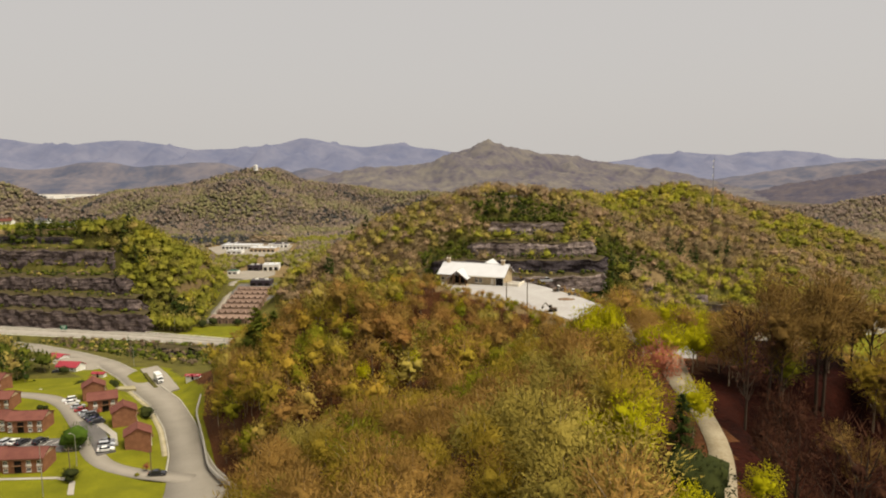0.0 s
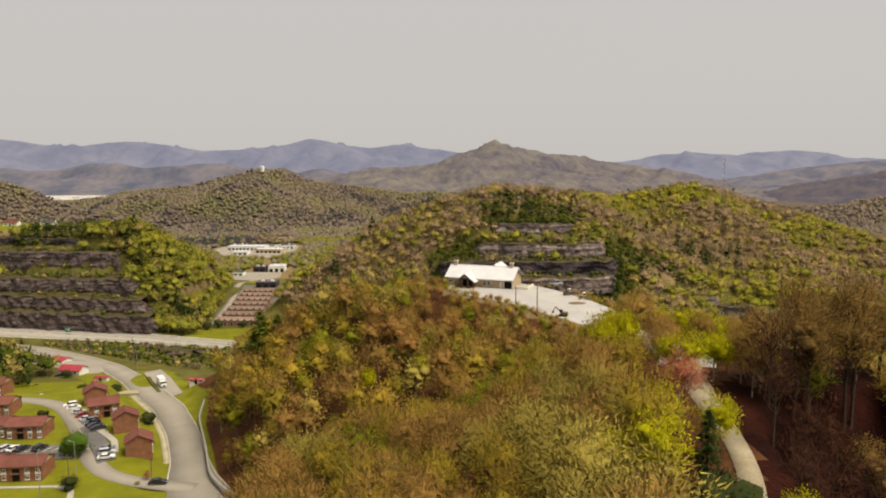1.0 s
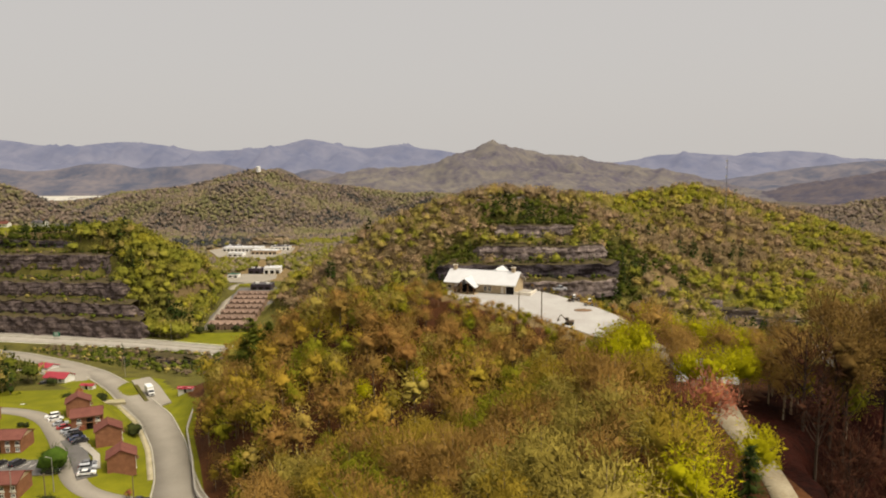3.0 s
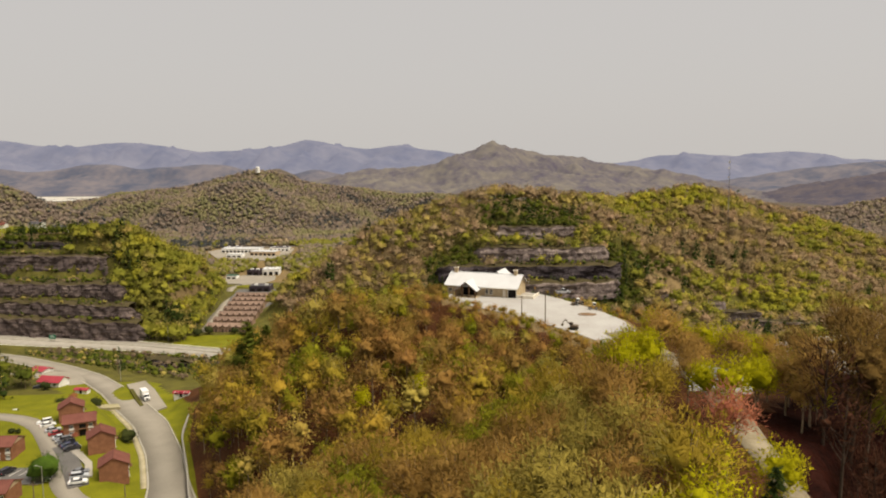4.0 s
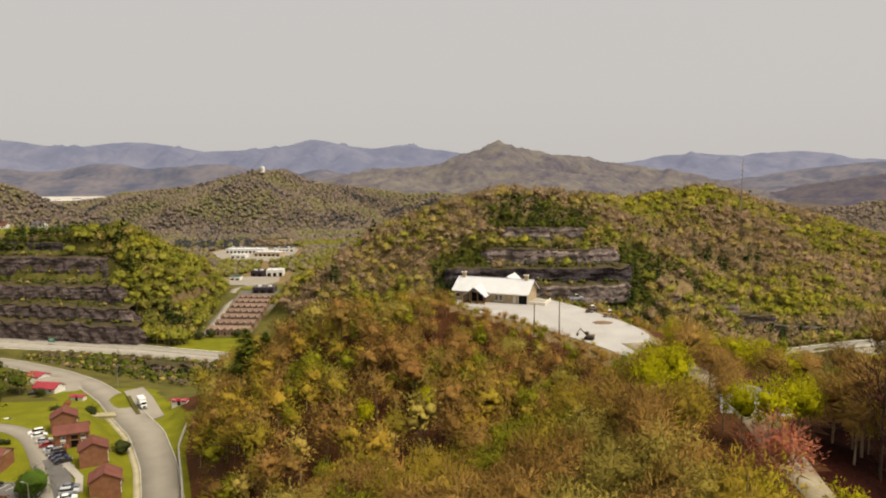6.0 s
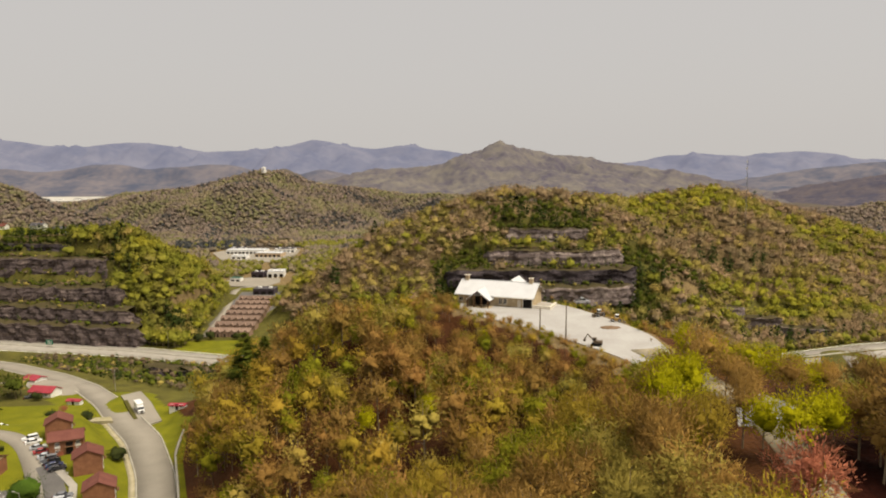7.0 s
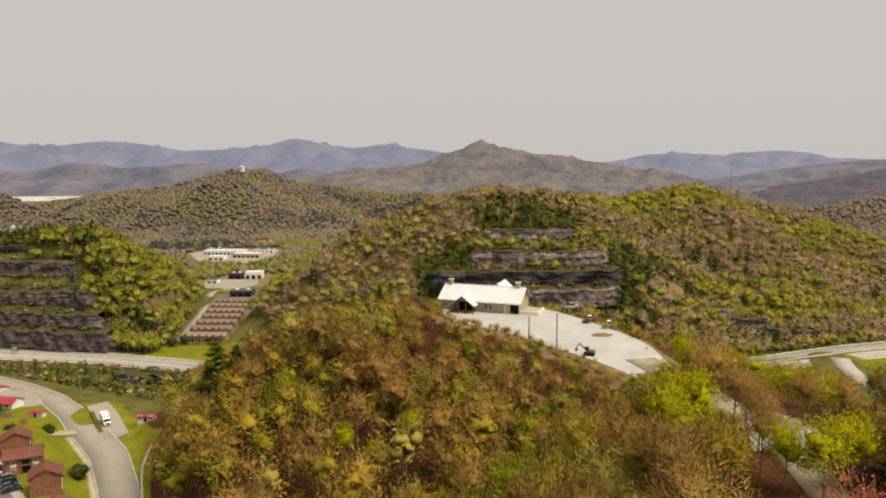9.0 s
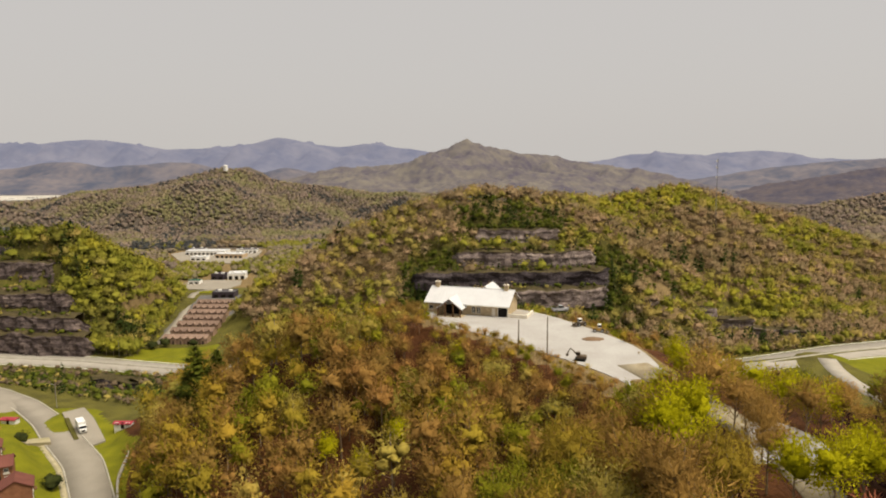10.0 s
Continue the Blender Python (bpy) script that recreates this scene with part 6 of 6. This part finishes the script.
plant("quarry_wood", west_slope, choose(west_slope, 33, {"fir": 0.04, "bare": 0.06, "bud": 0.24, "lime": 0.16, "green": 0.5}, 60), 2, 7, WOOD_LABEL, (0.8, 1.25), None, {**MID, "bud": CEDAR["young"], "bare": MID["bud"]})

bend = scatter(4, -330, -150, 270, 370, 5.5, lambda X, Y, Z: open_ground(X, Y, Z) & (Z > 2.0) & (X < np.where(Y > 300, -178, -160)))
plant("bend_wood", bend, choose(bend, 41, {"fir": 0.3, "bud": 0.35, "green": 0.35}, 40), 2, 8, WOOD_LABEL, (0.75, 1.1), None, CEDAR)

HAZY = {   # the woods of the far hills, haze put into their greyer, bluer colours
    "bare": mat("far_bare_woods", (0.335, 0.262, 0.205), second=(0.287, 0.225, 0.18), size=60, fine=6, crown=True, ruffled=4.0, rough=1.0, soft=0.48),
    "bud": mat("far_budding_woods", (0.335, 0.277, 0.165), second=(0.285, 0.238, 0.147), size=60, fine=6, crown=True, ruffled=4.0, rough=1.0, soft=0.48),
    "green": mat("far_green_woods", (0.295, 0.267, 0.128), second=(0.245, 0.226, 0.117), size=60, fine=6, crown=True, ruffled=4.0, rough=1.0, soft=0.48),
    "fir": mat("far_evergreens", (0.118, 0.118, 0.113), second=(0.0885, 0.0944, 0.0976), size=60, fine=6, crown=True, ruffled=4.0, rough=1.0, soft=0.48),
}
yards = [(-268, 880), (-252, 922), (-232, 940), (-166, 940), (-148, 905), (-142, 828), (-166, 775), (-150, 712), (-126, 706), (-112, 610), (-108, 436), (-156, 436), (-168, 560), (-176, 620), (-192, 650), (-190, 680), (-166, 705), (-178, 780), (-232, 792)]
middle = on_mesh(scatter(5, -720, 40, 560, 1030, 6.4, lambda X, Y, Z: view_wedge(X, Y) & ~inside(yards, X, Y) & ((Y > 650) | (X < -112)) & ~((X > -420) & (X < -280) & (Y > 580) & (Y < 690)) & ~((X < -112) & (Y < 570))))
middle_kinds = choose(middle, 55, {"fir": 0.03, "bare": 0.32, "bud": 0.35, "green": 0.3}, 120)
meadow = (middle[:, 0] > -215) & (middle[:, 0] < -100) & (middle[:, 1] > 640) & (middle[:, 1] < 830)
pines = (middle[:, 0] < -228) & (middle[:, 0] > -345) & (middle[:, 1] > 905) & (np.arange(len(middle)) % 5 > 0)
middle_kinds = np.where(meadow, np.where(np.arange(len(middle)) % 3 > 0, "green", "bud"), np.where(pines, "fir", middle_kinds))
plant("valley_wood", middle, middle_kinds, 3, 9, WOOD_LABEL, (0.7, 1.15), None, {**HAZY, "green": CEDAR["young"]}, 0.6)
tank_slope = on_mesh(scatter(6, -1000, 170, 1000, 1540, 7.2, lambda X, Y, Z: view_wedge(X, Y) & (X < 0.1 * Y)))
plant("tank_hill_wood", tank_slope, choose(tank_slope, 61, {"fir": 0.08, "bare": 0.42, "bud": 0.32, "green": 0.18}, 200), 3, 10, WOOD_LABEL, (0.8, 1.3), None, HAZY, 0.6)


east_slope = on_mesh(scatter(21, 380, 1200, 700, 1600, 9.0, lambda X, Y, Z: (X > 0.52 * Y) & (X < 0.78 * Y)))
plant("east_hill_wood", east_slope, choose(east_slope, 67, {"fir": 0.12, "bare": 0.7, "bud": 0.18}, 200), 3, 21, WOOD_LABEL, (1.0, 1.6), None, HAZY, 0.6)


# evergreens above and beside the rock cuts
cedars = scatter(16, -290, 220, 402, 522, 3.6, on_cedar_ground)
plant("cedar_wood", cedars, choose(cedars, 97, {"fir": 0.45, "green": 0.55}, 30), 2, 16, {k: "dark cedars and young trees above the rock cuts" for k in WOOD_LABEL}, (0.42, 0.75), None, CEDAR)


# brush on the benches and banks
def on_benches(X, Y, Z):
    ok = np.zeros(np.shape(X), bool)
    for line, z0, z1, back in LEDGES[:10] + LEDGES[11:]:
        yl = np.interp(X, [p[0] for p in line], [p[1] for p in line])
        ok |= (X > line[0][0] - 6) & (X < line[-1][0] + 6) & (((Y > yl + 3.6) & (Y < yl + back + 3)) | ((Y < yl - 1.0) & (Y > yl - 3.5)))
    return ok & view_wedge(X, Y) & off(HIGHWAY, X, Y, 1.5)


def ledge_top(places):
    """Sets places that lie on a bench at the height of its top."""
    out = places.copy()
    for line, z0, z1, back in LEDGES:
        yl = np.interp(out[:, 0], [p[0] for p in line], [p[1] for p in line])
        on = (out[:, 0] > line[0][0] + 6) & (out[:, 0] < line[-1][0] - 6) & (out[:, 1] > yl + 3) & (out[:, 1] < yl + back)
        out[on, 2] = np.maximum(out[on, 2], z1 + 0.1)
    return out


bench = ledge_top(scatter(8, -345, 245, 395, 520, 2.6, on_benches))
rng = np.random.RandomState(88)
bench = bench[rng.uniform(0, 1, len(bench)) < 0.5]
BRUSH = {k: "low scrub and young cedars on the rock benches" for k in WOOD_LABEL}
plant("bench_scrub", bench, choose(bench, 81, {"fir": 0.4, "green": 0.42, "bud": 0.06, "bare": 0.12}, 24), 4, 12, BRUSH, (0.14, 0.4), None, CEDAR)
bank = scatter(9, -250, -70, 296, 400, 3.3, lambda X, Y, Z: open_ground(X, Y, Z) & off_ledges(X, Y) & (X > -215) & (Y > 330 - 0.62 * (X + 140)) & (X < -80))
plant("bank_brush", bank, choose(bank, 91, {"fir": 0.22, "green": 0.33, "bud": 0.1, "bare": 0.35}, 30), 4, 13, {k: "tangled brush on the bank below the highway" for k in WOOD_LABEL}, (0.14, 0.42), None, CEDAR)


def lot_edge(X, Y, Z):
    d, (z, w) = along(LODGE_PAD, X, Y)
    return (d > w + 2) & (d < w + 34) & (X < 44) & (Y < 224) & off(GRAVEL_ROAD, X, Y, 2)


def lot_growth(places):
    """Scrub that grows taller down the slope from the lot."""
    d, (z, w) = along(LODGE_PAD, places[:, 0], places[:, 1])
    return np.clip((d - w) / 40 + 0.12, 0.2, 0.66)


edge = scatter(17, -30, 46, 135, 224, 3.3, lot_edge)
plant("lot_scrub", edge, choose(edge, 99, {"bare": 0.36, "bud": 0.3, "green": 0.2, "pale": 0.14}, 20), 1, 17, {k: "young brown and green trees below the edge of the gravel lot" for k in WOOD_LABEL}, (0.75, 1.25), lot_growth)


def above_ditch(X, Y, Z):
    foot = np.interp(Y, [60, 140, 157, 164, 176, 198, 225, 246, 300], [-42, -37, -39, -45, -53, -61, -71, -76, -90])
    return (X > foot + np.interp(Y, [152, 178], [8, 2.5])) & (X < foot + 15) & off(MAIN_ROAD, X, Y, 2.5)


ditch_bank = scatter(18, -80, -20, 130, 250, 4.6, above_ditch)
plant("bank_wood", ditch_bank, choose(ditch_bank, 101, {"bare": 0.32, "bud": 0.38, "green": 0.3}, 25), 1, 18, {k: "slender trees on the bank above the ditch wall" for k in WOOD_LABEL}, (0.5, 0.85))


# ---- single trees ----
def lone_tree(kind, x, y, size, label, seed, base=None, category="tree", stretch=1.0, name="tree", level=0, leaf=None):
    t = templates(kind, level)[seed % 4]
    m = Matrix.Translation((x, y, height(x, y) - 0.1 if base is None else base)) @ Matrix.Rotation(seed * 1.7, 4, "Z") @ Matrix.Diagonal((size, size, size * stretch, 1))
    ob = thing(name, m, label, category)
    mesh_part("trunk", raw_mesh("trunk", t[0], t[1], [BARK]), ob)
    mesh_part("crown", crown_normals(raw_mesh("crown", t[2], t[3], [leaf or LEAVES[kind]]), t[4]), ob)


lone_tree("red", 34.4, 88.3, 1.0, "red budding maple beside the dirt road", 1)
lone_tree("red", 27.2, 84, 0.5, "small rusty budding maple on the slope", 2)
lone_tree("pale", 15.5, 73, 1.15, "broad pale cream budding tree on the slope", 2)
lone_tree("lime", 24.5, 69.5, 1.1, "bright lime green tree on the ridge", 3)
lone_tree("lime", 20.5, 73, 0.8, "bright lime green tree on the ridge", 1)
lone_tree("fir", 31.6, 73.5, 0.62, "dark narrow conifer beside the dirt road", 2)
lone_tree("bush", 28.4, 62.0, 1.3, "dark bushy evergreen beside the dirt road", 3, stretch=1.1, level=5)
lone_tree("lime", 34.6, 59.5, 0.62, "bright lime green tree beside the dirt road", 2)
for i, (x, y, s) in enumerate(((40.5, 109, 0.85), (43.4, 106.5, 0.95), (50.5, 113, 0.7), (53, 115, 0.75), (48, 109, 0.9))):
    lone_tree("lime", x, y, s, "bright lime yellow tree beside the gravel turnaround", i + 1)
lone_tree("lime", 36.2, 80.5, 0.8, "bright lime green tree beside the dirt road", 0)
for i, (x, y, s) in enumerate(((36, 123, 1.05), (39.5, 129.5, 1.05), (42, 135, 0.8), (58, 131, 0.85), (57, 137, 0.9), (58.5, 114, 0.8), (41, 143, 0.85), (53, 150, 0.85), (34.5, 116, 0.7), (55.5, 106.5, 0.7), (51.5, 160, 0.8), (57, 146, 0.8))):
    lone_tree("lime", x, y, s, "bright lime yellow tree beside the dirt road", i)
for i, (x, y, s) in enumerate(((-13.6, 177, 0.9), (0.8, 170, 0.75), (-6, 173, 0.7), (14.7, 192, 0.6), (24.5, 54, 0.75), (29.5, 82.6, 1.0), (54, 168, 0.8), (-20, 157.5, 0.8), (7.1, 113.1, 0.9), (-41.3, 163.8, 0.8), (18.9, 144, 0.8), (60, 102, 0.9))):
    lone_tree("lime" if i < 7 else "green", x, y, s, "bright green leafing tree among the brown woods", i)
lone_tree("pale", 21, 98, 1.1, "broad pale cream budding tree on the slope", 1)
lone_tree("pale", 25, 110, 0.9, "broad pale cream budding tree on the slope", 0)
lone_tree("pale", -22, 191, 0.85, "pale cream budding tree among the brown woods", 3)
for i, (x, y, s) in enumerate(((-52.6, 231, 2.0), (-48.2, 232, 1.5), (-57, 233, 1.4))):
    lone_tree("fir", x, y, s, "broad dark green pine at the foot of the slope", i, stretch=0.66, level=5, leaf=CEDAR["green"])
for i in range(9):
    lone_tree("fir", -64 + i * 5.2, 296 + i * 3.4 + (i % 3) * 2, 0.75 + 0.1 * (i % 3), "dark green pine in a row below the ridge", i, level=5)
lone_tree("leafy", -97.6, 191.6, 0.95, "round dense green tree beside the parking bay", 1, level=5)
for i, (x, y, s, b) in enumerate(((-90.6, 226, 1.1, "bush"), (-115.6, 259.5, 0.95, "bush"), (-89, 171, 0.9, "bush"), (-108, 176.6, 0.3, "bare"), (-72.5, 172.6, 0.2, "green"), (-151.6, 293, 0.9, "bush"), (-131, 265, 0.8, "bush"),
                                   (-136.7, 439, 1.2, "bush"), (-130.7, 443.6, 1.3, "bush"), (-115, 442.5, 1.1, "bush"), (-122, 222.5, 0.4, "bush"), (-124, 222.7, 0.4, "bush"))):
    lone_tree(b, x, y, s, "dense dark evergreen shrub on the grass" if b == "bush" else "bushy shrub on the lawn", i, category="shrub", name="shrub", stretch=0.85, level=5)
for i, (x, y, s) in enumerate(((40, 113, 0.8), (44, 121, 0.75), (47, 126, 0.7), (46, 131.5, 0.8), (49, 134, 0.7), (54, 128, 0.8))):
    lone_tree("bare", x, y, s, "slender leafless tree beside the gravel turnaround", i)
hedge = scatter(14, 40, 150, 386, 398, 2.4, lambda X, Y, Z: off(HIGHWAY, X, Y, 4))
plant("hedge_scrub", hedge, choose(hedge, 95, {"fir": 0.4, "green": 0.6}, 30), 4, 15, {k: "dark scrub at the foot of the rock cut" for k in WOOD_LABEL}, (0.3, 0.55), None, CEDAR)
lone_tree("red", -71.2, 175.2, 0.3, "small pink flowering tree beside the driveway", 1)
lone_tree("red", -126.5, 265.5, 0.42, "small pink flowering tree on the grass", 2)
lone_tree("red", -101.2, 214.8, 0.3, "small pink flowering tree beside the apartments", 3)
